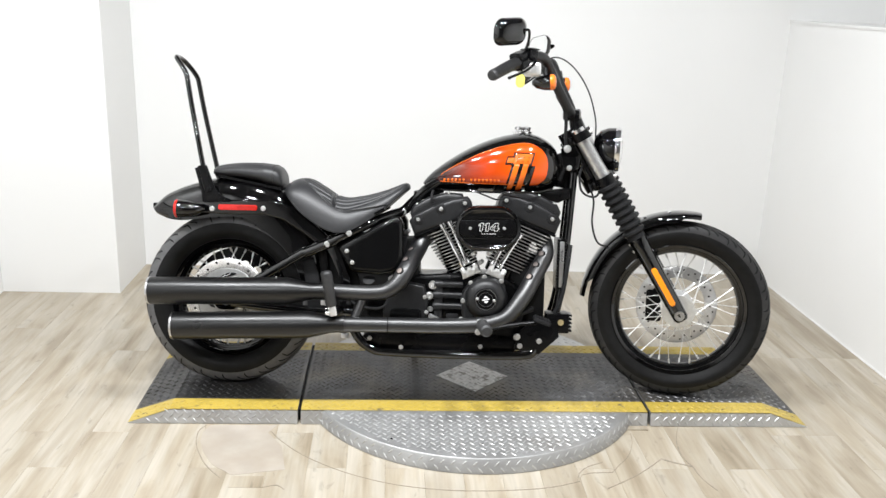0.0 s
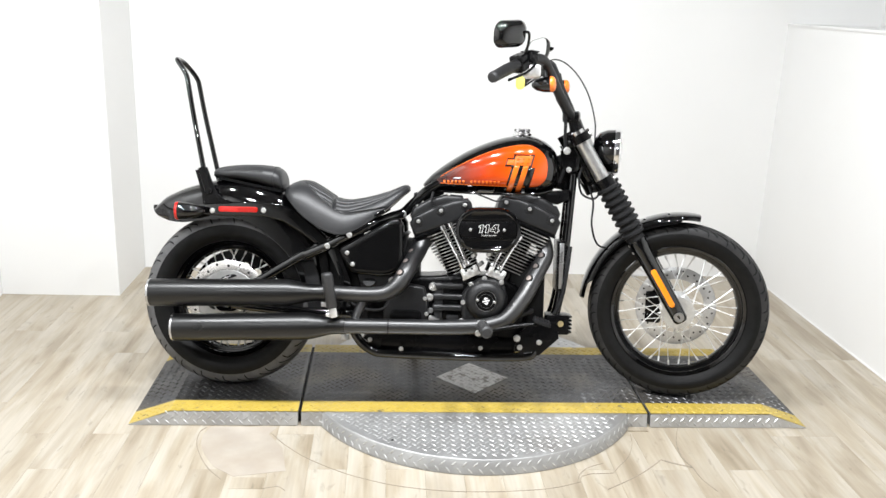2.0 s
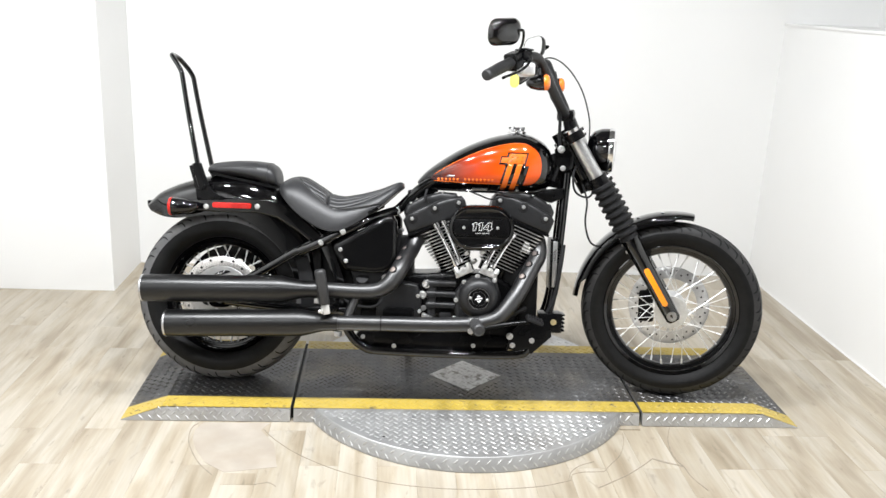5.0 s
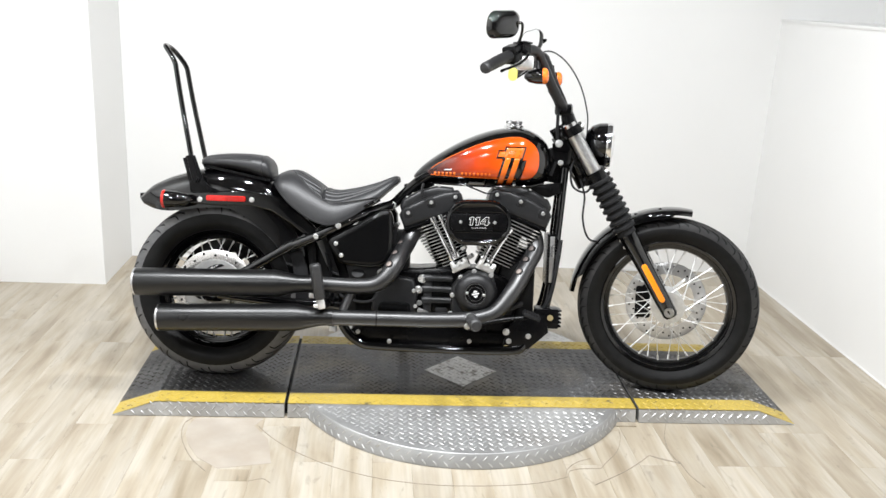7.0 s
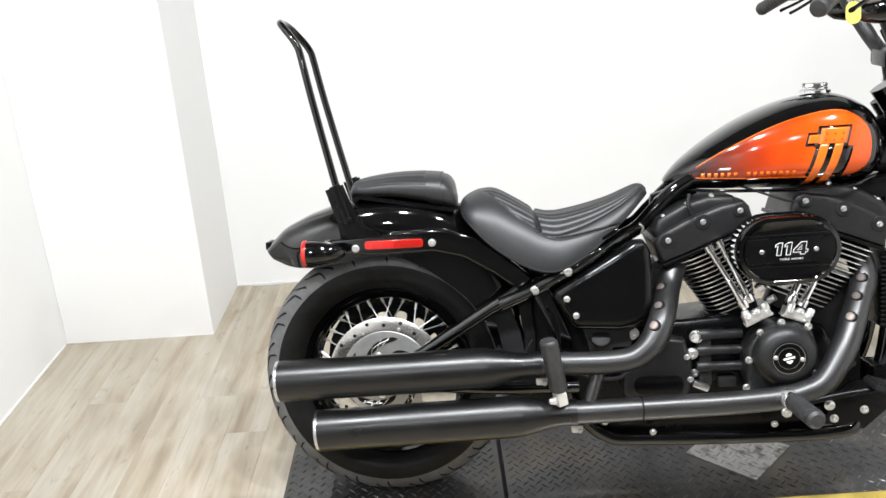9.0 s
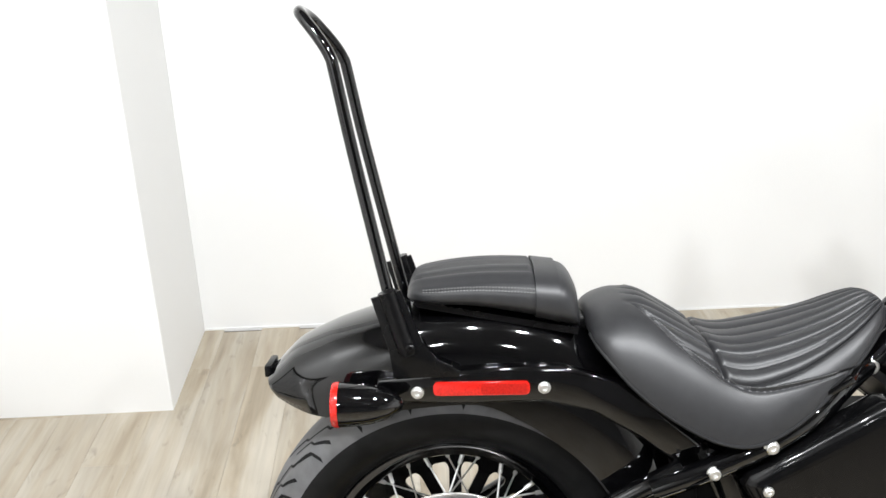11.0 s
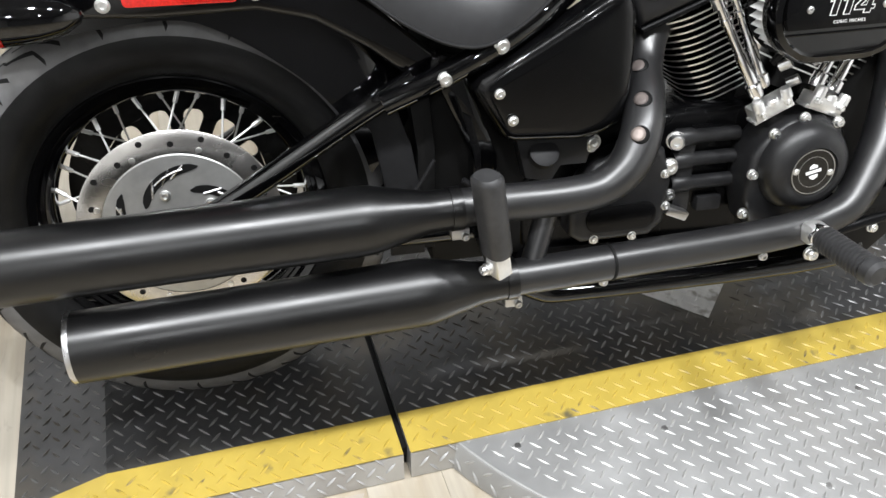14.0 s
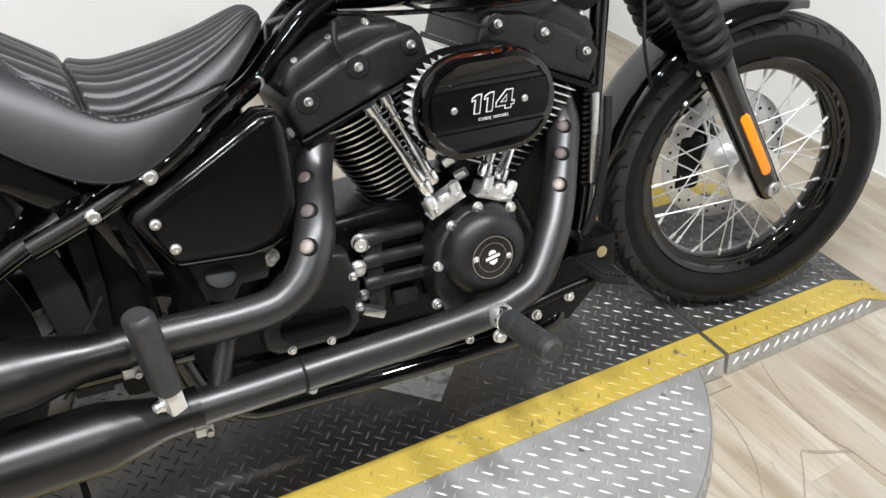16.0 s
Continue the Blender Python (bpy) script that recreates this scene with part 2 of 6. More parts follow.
def wood_material():
    m = bpy.data.materials.new("pale_oak_vinyl_plank")
    m.use_nodes = True
    nt = m.node_tree
    L = nt.links.new
    b = nt.nodes["Principled BSDF"]
    tc = nt.nodes.new("ShaderNodeTexCoord")
    oi = nt.nodes.new("ShaderNodeObjectInfo")
    off = nt.nodes.new("ShaderNodeVectorMath")
    off.operation = "SCALE"
    off.inputs[0].default_value = (37.0, 91.0, 13.0)
    L(oi.outputs["Random"], off.inputs["Scale"])
    add = nt.nodes.new("ShaderNodeVectorMath")
    L(tc.outputs["Object"], add.inputs[0])
    L(off.outputs[0], add.inputs[1])
    mp = nt.nodes.new("ShaderNodeMapping")
    mp.inputs["Scale"].default_value = (13, 1.9, 13)
    L(add.outputs[0], mp.inputs[0])
    n1 = nt.nodes.new("ShaderNodeTexNoise")
    n1.inputs["Scale"].default_value = 1.0
    n1.inputs["Detail"].default_value = 6
    n1.inputs["Distortion"].default_value = 0.5
    L(mp.outputs[0], n1.inputs["Vector"])
    mp2 = nt.nodes.new("ShaderNodeMapping")
    mp2.inputs["Scale"].default_value = (90, 4, 90)
    L(add.outputs[0], mp2.inputs[0])
    n2 = nt.nodes.new("ShaderNodeTexNoise")
    n2.inputs["Detail"].default_value = 3
    n2.inputs["Scale"].default_value = 1.0
    L(mp2.outputs[0], n2.inputs["Vector"])
    ramp = nt.nodes.new("ShaderNodeValToRGB")
    e = ramp.color_ramp.elements
    e[0].position, e[0].color = 0.28, (0.258, 0.211, 0.148, 1)
    e[1].position, e[1].color = 0.62, (0.425, 0.385, 0.318, 1)
    e.new(0.44).color = (0.350, 0.300, 0.225, 1)
    L(n1.outputs["Fac"], ramp.inputs[0])
    r = nt.nodes.new("ShaderNodeMapRange")
    r.inputs[1].default_value, r.inputs[2].default_value = 0.3, 0.7
    r.inputs[3].default_value, r.inputs[4].default_value = 0.91, 1.06
    L(n2.outputs["Fac"], r.inputs[0])
    r2 = nt.nodes.new("ShaderNodeMapRange")
    r2.inputs[3].default_value, r2.inputs[4].default_value = 0.93, 1.05
    L(oi.outputs["Random"], r2.inputs[0])
    mul = nt.nodes.new("ShaderNodeMath")
    mul.operation = "MULTIPLY"
    L(r.outputs[0], mul.inputs[0])
    L(r2.outputs[0], mul.inputs[1])
    # small dark knots and flecks
    mp3 = nt.nodes.new("ShaderNodeMapping")
    mp3.inputs["Scale"].default_value = (34, 11, 34)
    L(add.outputs[0], mp3.inputs[0])
    n3 = nt.nodes.new("ShaderNodeTexNoise")
    n3.inputs["Scale"].default_value = 1.0
    n3.inputs["Detail"].default_value = 4
    n3.inputs["Distortion"].default_value = 0.8
    L(mp3.outputs[0], n3.inputs["Vector"])
    r3 = nt.nodes.new("ShaderNodeMapRange")
    r3.inputs[1].default_value, r3.inputs[2].default_value = 0.62, 0.74
    r3.inputs[3].default_value, r3.inputs[4].default_value = 1.0, 0.74
    L(n3.outputs["Fac"], r3.inputs[0])
    mul2 = nt.nodes.new("ShaderNodeMath")
    mul2.operation = "MULTIPLY"
    L(mul.outputs[0], mul2.inputs[0])
    L(r3.outputs[0], mul2.inputs[1])
    sc = nt.nodes.new("ShaderNodeVectorMath")
    sc.operation = "SCALE"
    L(ramp.outputs[0], sc.inputs[0])
    L(mul2.outputs[0], sc.inputs["Scale"])
    L(sc.outputs[0], b.inputs["Base Color"])
    b.inputs["Roughness"].default_value = 0.38
    bp = nt.nodes.new("ShaderNodeBump")
    bp.inputs["Strength"].default_value = 0.15
    bp.inputs["Distance"].default_value = 0.002
    L(n2.outputs["Fac"], bp.inputs["Height"])
    L(bp.outputs[0], b.inputs["Normal"])
    return m


WOOD = wood_material()


# ---- the room ----
def slab(name, lo, hi, mat, label, bev=0.0):
    ob = part(name, box(lo, hi, bev), mat, None, "", smooth=False)
    return tagged(ob, label, "wall" if "wall" in name else name, kind="structure")


T = 0.12
floor = slab("floor", (XL - T, YF - T, -0.10), (XR + 0.6, YB + T, -0.006), SEAMDARK, "pale oak vinyl plank floor with dark joints")
slab("wall_west", (XL - T, YF, -0.006), (XL, YB, ZC), WALL, "smooth white painted wall")
slab("wall_north", (XL - T, YB, -0.006), (XR + 0.6, YB + T, ZC), WALL, "smooth white painted back wall")
# unseen wall added to close the room and hold reflections down
slab("wall_south", (XL - T, YF - T, -0.006), (XR + 0.6, YF, ZC), DARKWALL, "unseen grey wall added behind the camera to temper reflections")
LEDGE = 1.400
slab("wall_east", (XR, YF, -0.006), (XR + 0.12, YB, LEDGE - 0.012), WALL, "white painted half-height wall beside the platform")
slab("ledge", (XR - 0.006, YF, LEDGE - 0.012), (XR + 0.50, YB, LEDGE), TRIM, "white ledge along the top of the half-height wall")
slab("wall_east_upper", (XR + 0.50, YF, -0.006), (XR + 0.60, YB, ZC), WALL, "white painted wall set back above the ledge")
slab("column", (XL, 1.331, -0.006), (-1.635, YB, ZC), WALL, "boxed-in white wall pier in the corner", 0.004)
slab("ceiling", (XL - T, YF - T, ZC), (XR + 0.6, YB + T, ZC + 0.1), CEIL, "plain dark grey ceiling")

# ceiling lamps: unseen round white lamps, a row over the platform and a fill pair
def ceiling_lamp(x, y, watts, r=0.08):
    lamp = thing("ceiling_light", pose(x, y, ZC), "unseen round white ceiling lamp mounted flush", "ceiling lamp", "ceiling lamps")
    part("housing", lathe([(0, r + 0.02), (-0.03, r + 0.02), (-0.035, r + 0.012), (-0.02, r + 0.002), (0, r)], axis=(0, 0, 1), seg=32), TRIM, lamp)
    data = bpy.data.lights.new("lamp", "AREA")
    data.shape, data.size, data.energy = "DISK", 2 * r, watts
    data.color = (0.955, 0.975, 1.0)
    ob = new("lamp", data)
    ob.parent = lamp
    ob.location = (0, 0, -0.04)
    return lamp


for lx in (-1.60, -0.85, -0.10, 0.65):
    ceiling_lamp(lx, -0.62, LAMP_WATTS, 0.07)
# fill pair added towards the camera to brighten the near side
for lx in (-1.6, -0.3):
    ceiling_lamp(lx, -2.9, LAMP_WATTS * 0.55)


# ---- the checker-plate platform ----
PW, PH = 0.615, 0.048          # depth and height of the platform
XA, XB, XC, XD = -1.217, -0.626, 0.628, 1.217
FLAT_L, FLAT_R = -1.075, 1.077
STRIPE = (0.011, 0.092)       # yellow band from the near edge
EDGE = 0.010                  # the near face leans back by this much


def tread_bar(verts, faces, x, y, z, ang, ln=0.0255, w=0.0046, h=0.0022, m=None):
    """One raised lens-shaped bar of the checker plate."""
    c, s = math.cos(ang), math.sin(ang)
    pts = [(-ln / 2, 0, 0), (-ln / 5, w / 2, 0), (ln / 5, w / 2, 0), (ln / 2, 0, 0), (ln / 5, -w / 2, 0), (-ln / 5, -w / 2, 0), (-ln / 5, 0, h), (ln / 5, 0, h)]
    k = len(verts)
    for px, py, pz in pts:
        v = Vector((x + c * px - s * py, y + s * px + c * py, z + pz))
        verts.append(m @ v if m else v)
    for f in ((0, 1, 6), (1, 2, 7, 6), (2, 3, 7), (3, 4, 7), (4, 5, 6, 7), (5, 0, 6)):
        faces.append([k + i for i in f])


def tread(name, inside, lo, hi, z, mat, parent, pitch=0.0228, m=None, h=0.0020):
    verts, faces = [], []
    # rows of equal slant, every other row shifted and turned the other way
    dx, dy = pitch * math.sqrt(2), pitch / math.sqrt(2)
    nx, ny = int((hi[0] - lo[0]) / dx) + 2, int((hi[1] - lo[1]) / dy) + 1
    for j in range(ny):
        for i in range(nx):
            x, y = lo[0] + (i + 0.5 * (j % 2)) * dx, lo[1] + j * dy
            if inside(x, y):
                tread_bar(verts, faces, x, y, z(x, y) if callable(z) else z, radians(45 if j % 2 else -45) + random.uniform(-0.04, 0.04), h=h, m=m)
    me = bpy.data.meshes.new(name)
    me.from_pydata(verts, [], faces)
    me.materials.append(mat)
    me.shade_smooth()
    me.set_sharp_from_angle(angle=radians(60))
    ob = new(name, me)
    ob.parent = parent
    ob["kind"] = "stuff"
    return ob


def top_z(x):
    if x < FLAT_L:
        return PH * max(x - XA, 0) / (FLAT_L - XA)
    if x > FLAT_R:
        return PH * max(XD - x, 0) / (XD - FLAT_R)
    return PH


def plate_section(name, x0, x1, label):
    sec = thing(name, pose(0, 0, 0), label, "platform", "platform sections")
    xs = [x0] + [q for q in (FLAT_L, FLAT_R) if x0 < q < x1] + [x1]
    # body: outline in x, z swept over the depth
    bm = bmesh.new()
    bridge(bm, [[(x, 0.0, 0.002), (x, PW, 0.002), (x, PW, max(top_z(x), 0.004)), (x, EDGE * max(top_z(x), 0.004) / PH, max(top_z(x), 0.004))] for x in xs])
    part("body", bm, PLATE_BRIGHT, sec, "bare aluminium checker plate sides", smooth=False)
    # painted skins, 1 mm proud of the body
    def skin(nm, y0, y1, mat, dz=0.0012):
        b = bmesh.new()
        lean = lambda x: y0 if y0 > 0.02 else EDGE * top_z(x) / PH + 0.001
        bridge(b, [[(x, lean(x), top_z(x) + 0.003), (x, y1, top_z(x) + 0.003), (x, y1, top_z(x) + 0.003 + dz), (x, lean(x), top_z(x) + 0.003 + dz)] for x in xs])
        return part(nm, b, mat, sec, smooth=False)
    y0, y1 = STRIPE
    skin("yellow_edge", y0, y1, YELLOW)
    skin("deck", y1, PW - 0.078, PLATE_DARK)
    skin("yellow_edge", PW - 0.078, PW, YELLOW)
    zt = lambda x, y: top_z(x) + 0.0042
    ok = lambda x, y: x0 + 0.012 < x < x1 - 0.012
    hole = lambda x, y: abs(x - 0.010) / 0.145 + abs(y - 0.300) / 0.141 < 1.06
    tread("tread", lambda x, y: ok(x, y) and not hole(x, y), (x0, y1 + 0.010), (x1, PW - 0.095), zt, TREAD_DARK, sec)
    tread("tread", ok, (x0, y0 + 0.010), (x1, y1 - 0.008), zt, TREAD_YELLOW, sec, h=0.0018)
    tread("tread", ok, (x0, PW - 0.072), (x1, PW - 0.01), zt, TREAD_YELLOW, sec)
    # bars on the near side face
    up = Matrix.Translation((0, -0.0002, 0.002)) @ Matrix.Rotation(math.atan2(PH, EDGE), 4, "X")
    verts_ok = lambda x, z: ok(x, z) and z < top_z(x) * 1.1 - 0.006
    tread("tread", verts_ok, (x0 + 0.006, 0.0115), (x1, 0.050), 0.0, TREAD_BRIGHT, sec, 0.0225, up, 0.0030)
    return sec


plate_section("ramp_section", XA, XB - 0.006, "checker plate entry ramp with yellow edges and grey deck")
plate_section("platform_section", XB + 0.006, XC - 0.006, "central checker plate deck with yellow edges on the turntable")
mid = bpy.data.objects["platform_section"]
# black strips added in the open joints to paint their shade
for q in (XB, XC):
    part("gap_filler", box((q - 0.0058, 0.030, 0.004), (q + 0.0058, PW - 0.004, PH - 0.006)), DARK, mid, "black strip painting the shade in the open joint")
plate_section("ramp_section", XC + 0.006, XD, "checker plate exit ramp with yellow edges and grey deck")

# bare diamond set in the deck
diamond = thing("diamond_plate", pose(0.010, 0.300, PH + 0.0045), "bare checker plate diamond on the grey deck", "plate")
bm = bmesh.new()
ring = [(-0.140, 0, 0), (0, 0.136, 0), (0.140, 0, 0), (0, -0.136, 0)]
bridge(bm, [ring, [(x, y, 0.002) for x, y, z in ring]])
part("panel", bm, DIAMOND, diamond, smooth=False)
tread("tread", lambda x, y: abs(x) / 0.14 + abs(y) / 0.13 < 0.88, (-0.14, -0.13), (0.14, 0.13), 0.002, DIAMOND, diamond)

# turntable disc under the platform
TX, TY, TR, LIP = 0.003, 0.302, 0.618, 0.012
table = thing("turntable", pose(TX, TY, 0), "round bare checker plate turntable lying on the floor", "turntable")
part("disc", lathe([(0.003, 0.0), (0.003, TR - 0.002), (0.0480, TR - 0.002), (0.0500, TR - 0.004), (0.0500, 0.0)], axis=(0, 0, 1), seg=128), PLATE_BRIGHT, table)
part("rim", lathe([(0.002, TR - 0.0015), (0.002, TR + LIP), (0.0475, TR + 0.001), (0.0490, TR - 0.0005), (0.0490, TR - 0.0015)], axis=(0, 0, 1), seg=128, closed=True), LIPMETAL, table, "sloping checker plate rim")
tread("tread", lambda x, y: x * x + y * y < (TR - 0.02) ** 2 and (y + TY < 0.004 or y + TY > PW + 0.01), (-TR, -TR), (TR, TR), 0.0500, TREAD_BRIGHT, table, h=0.0019)
verts, faces = [], []
n = int(2 * math.pi * TR / 0.0350)
for i in range(n):
    a = 2 * math.pi * i / n
    if math.sin(a) > 0.3:
        continue
    for k, zz in enumerate((0.0135, 0.0345)):
        b = a + (k % 2) * math.pi / n
        m = Matrix.Rotation(b, 4, "Z") @ Matrix.Translation((TR + LIP * (1 - (zz - 0.002) / 0.0455) + 0.0004, 0, zz)) @ Matrix.Rotation(radians(90), 4, "Z") @ Matrix.Rotation(math.atan2(0.0455, LIP), 4, "X")
        tread_bar(verts, faces, 0, 0, 0, radians(45 if k % 2 else -45), 0.025, 0.0055, 0.0018, m)
me = bpy.data.meshes.new("tread")
me.from_pydata(verts, [], faces)
me.materials.append(TREAD_BRIGHT)
ob = new("tread", me)
ob.parent = table
ob["kind"] = "stuff"
for bx, by in ((-0.45, -0.02), (-0.2, -0.05), (0.18, -0.06), (0.42, -0.02), (-0.30, -0.19), (0.40, -0.12), (0.0, -0.22)):
    part("screw", lathe([(0, 0.0), (0, 0.006), (0.0016, 0.0055), (0.002, 0.0)], (bx - TX, by - TY, 0.0500), (0, 0, 1), 10), ALLOY, table)


# ---- the motorcycle; its own frame: x ahead from the rear contact, y to its left, z up ----
bike = thing("motorcycle", pose(-0.8923, 0.2582, 0.056, -12.194, -0.927, -4.604), "gloss black and orange cruiser motorcycle leaning on its stand", "motorcycle")
RA, FA = Vector((-0.008, 0, 0.312)), Vector((1.652, 0, 0.318))


def wheel(centre, R, W, rim_r, rim_w, spokes, disc_r, disc_y, hub_r, name):
    w = thing(name, None, "", "")
    w.parent = bike
    w.location = centre
    hw = W / 2
    prof = [(-rim_w / 2, rim_r), (-hw * 0.92, rim_r + 0.022), (-hw, rim_r + (R - rim_r) * 0.42), (-hw * 0.93, rim_r + (R - rim_r) * 0.66), (-hw * 0.74, rim_r + (R - rim_r) * 0.87),
            (-hw * 0.42, R - 0.006), (0, R), (hw * 0.42, R - 0.006), (hw * 0.74, rim_r + (R - rim_r) * 0.87), (hw * 0.93, rim_r + (R - rim_r) * 0.66), (hw, rim_r + (R - rim_r) * 0.42), (hw * 0.92, rim_r + 0.022), (rim_w / 2, rim_r)]
    fine = [tuple(q)[:2] for q in smooth_path([(a, b, 0) for a, b in prof], 3)]
    ty = part("tyre", lathe(fine, seg=96, closed=True), RUBBER, w, "black rubber tyre with moulded tread")
    # the wide rear tread takes the grey with reflected light painted in
    ty.data.materials.append(TREADSHEEN if W > 0.12 else SCUFFED)
    for f in ty.data.polygons:
        if math.hypot(f.center.x, f.center.z) > rim_r + (R - rim_r) * 0.60:
            f.material_index = 1
    # tread grooves: black strips just proud of the carcass paint the grooves' shade
    sur = sorted(q for q in fine if q[1] > rim_r + (R - rim_r) * 0.5)
    def surf(yy):
        for (y0, r0), (y1, r1) in zip(sur, sur[1:]):
            if y0 <= yy <= y1:
                return r0 + (r1 - r0) * (yy - y0) / max(y1 - y0, 1e-6)
        return sur[0][1]
    verts, faces = [], []
    n = 22 if W > 0.12 else 26
    for i in range(n):
        for sgn in (-1, 1):
            a0 = 2 * math.pi * (i + (0.5 if sgn > 0 else 0)) / n
            for path, wd in (([(0.16, -0.40), (0.34, -0.25), (0.44, -0.235), (0.56, -0.10), (0.68, -0.085), (0.80, 0.045), (0.93, 0.07)], 0.0022), ([(0.44, -0.05), (0.60, 0.07), (0.72, 0.085), (0.86, 0.17)], 0.0019)):
                k = len(verts)
                dense = [tuple(q)[:2] for q in [Vector((f, da, 0)).lerp(Vector((f2, da2, 0)), u / 4) for (f, da), (f2, da2) in zip(path, path[1:]) for u in range(4)]] + [path[-1]]
                flat = [Vector((hw * f, R * da)) for f, da in dense]
                for j, q in enumerate(flat):
                    run = (flat[min(j + 1, len(flat) - 1)] - flat[max(j - 1, 0)]).normalized()
                    for e in (-wd, wd):
                        yy, a = sgn * (q.x - e * run.y), a0 + (q.y + e * run.x) / R
                        rr = surf(yy) + 0.0006
                        verts.append((rr * math.sin(a), yy, rr * math.cos(a)))
                for j in range(len(dense) - 1):
                    faces.append((k + 2 * j, k + 2 * j + 1, k + 2 * j + 3, k + 2 * j + 2))
    me = bpy.data.meshes.new("tread_groove")
    me.from_pydata(verts, [], faces)
    me.materials.append(DARK)
    g = new("tread_groove", me)
    g.parent = w
    g["kind"] = "stuff"
    rw = rim_w / 2
    rimp = [(-rw, rim_r + 0.004), (-rw - 0.004, rim_r - 0.002), (-rw, rim_r - 0.012), (-rw * 0.74, rim_r - 0.015), (-rw * 0.71, rim_r - 0.020), (-rw * 0.60, rim_r - 0.021), (-rw * 0.57, rim_r - 0.027), (-rw * 0.45, rim_r - 0.030), (0, rim_r - 0.034), (rw * 0.45, rim_r - 0.030), (rw * 0.57, rim_r - 0.027), (rw * 0.60, rim_r - 0.021), (rw * 0.71, rim_r - 0.020), (rw * 0.74, rim_r - 0.015), (rw, rim_r - 0.012), (rw + 0.004, rim_r - 0.002), (rw, rim_r + 0.004)]
    part("rim", lathe(rimp, seg=96, closed=True), GLOSS, w, "gloss black steel rim")
    hubw = 0.062 if W > 0.12 else 0.055
    part("hub", lathe([(-hubw - 0.02, 0.0), (-hubw - 0.02, 0.018), (-hubw, 0.02), (-hubw, hub_r), (-hubw + 0.008, hub_r), (-hubw + 0.014, hub_r * 0.62), (hubw - 0.014, hub_r * 0.62), (hubw - 0.008, hub_r), (hubw, hub_r), (hubw, 0.02), (hubw + 0.02, 0.018), (hubw + 0.02, 0)], seg=40), ALLOY if W > 0.12 else BRIGHTAL, w, "machined aluminium hub")
    for i in range(spokes):
        sgn = 1 if i % 2 else -1
        a = 2 * math.pi * (i + 0.5) / spokes
        lead = radians(58 if W > 0.12 else 40) * (1 if (i // 2) % 2 else -1)
        p0 = Vector((hub_r * 0.93 * math.sin(a + lead), sgn * (hubw - 0.004), hub_r * 0.93 * math.cos(a + lead)))
        p1 = Vector((( rim_r - 0.031) * math.sin(a), sgn * 0.008, (rim_r - 0.031) * math.cos(a)))
        d = (p1 - p0).normalized()
        bm = tube([p0, p1 - d * 0.018], 0.0016, 6)
        tube([p1 - d * 0.019, p1 - d * 0.018, p1 + d * 0.002], [0.0022, 0.0036, 0.0036], 6, bm)
        part("spoke", bm, SPOKE, w)
    return w


def brake_disc(w, r, y, inner, n=20, hole_r=0.0055, mat=DISC):
    th = 0.005
    bm = lathe([(y - th / 2, inner), (y - th / 2, r - 0.002), (y - th / 2 + 0.0015, r), (y + th / 2 - 0.0015, r), (y + th / 2, r - 0.002), (y + th / 2, inner)], seg=72, closed=True)
    d = part("brake_disc", bm, mat, w, "drilled steel brake disc")
    # flat black discs on the faces paint the dark of the drilled holes
    hole = bmesh.new()
    for sg in (-1, 1):
        lathe([(sg * (th / 2 + 0.0004), 0.0), (sg * (th / 2 + 0.0004), hole_r)], (0, y, 0), (0, 1, 0), 12, hole)
    me = bpy.data.meshes.new("drilling")
    hole.to_mesh(me)
    hole.free()
    me.materials.append(DARK)
    for i in range(n):
        a = 2 * math.pi * i / n
        rr = inner + (r - inner) * (0.42, 0.70)[i % 2]
        ob = new("drilling", me)
        ob.parent = d
        ob.location = (rr * math.sin(a), 0, rr * math.cos(a))
    return d


rw = wheel(RA, 0.321, 0.152, 0.214, 0.085, 36, 0.146, -0.07, 0.058, "rear_wheel")
fw = wheel(FA, 0.330, 0.104, 0.245, 0.070, 36, 0.15, 0.06, 0.060, "front_wheel")
brake_disc(rw, 0.146, -0.072, 0.112, 20, 0.0045, REARDISC)
part("disc_carrier", lathe([(-0.066, 0.02), (-0.066, 0.112), (-0.073, 0.1125), (-0.0755, 0.110), (-0.0762, 0.088), (-0.078, 0.03), (-0.078, 0.0)], seg=72), CARRIER, rw, "cast aluminium disc carrier")
brake_disc(fw, 0.150, 0.062, 0.104, 40, 0.0036)
part("disc_carrier", lathe([(0.055, 0.02), (0.056, 0.052), (0.064, 0.052), (0.066, 0.02)], seg=40), BRIGHTAL, fw)
for i in range(5):
    a = 2 * math.pi * (i + 0.3) / 5
    part("carrier_arm", tube([(0.045 * math.sin(a), 0.060, 0.045 * math.cos(a)), (0.110 * math.sin(a + 0.25), 0.060, 0.110 * math.cos(a + 0.25))], 0.0065, 8, flat=0.5), BRIGHTAL, fw)
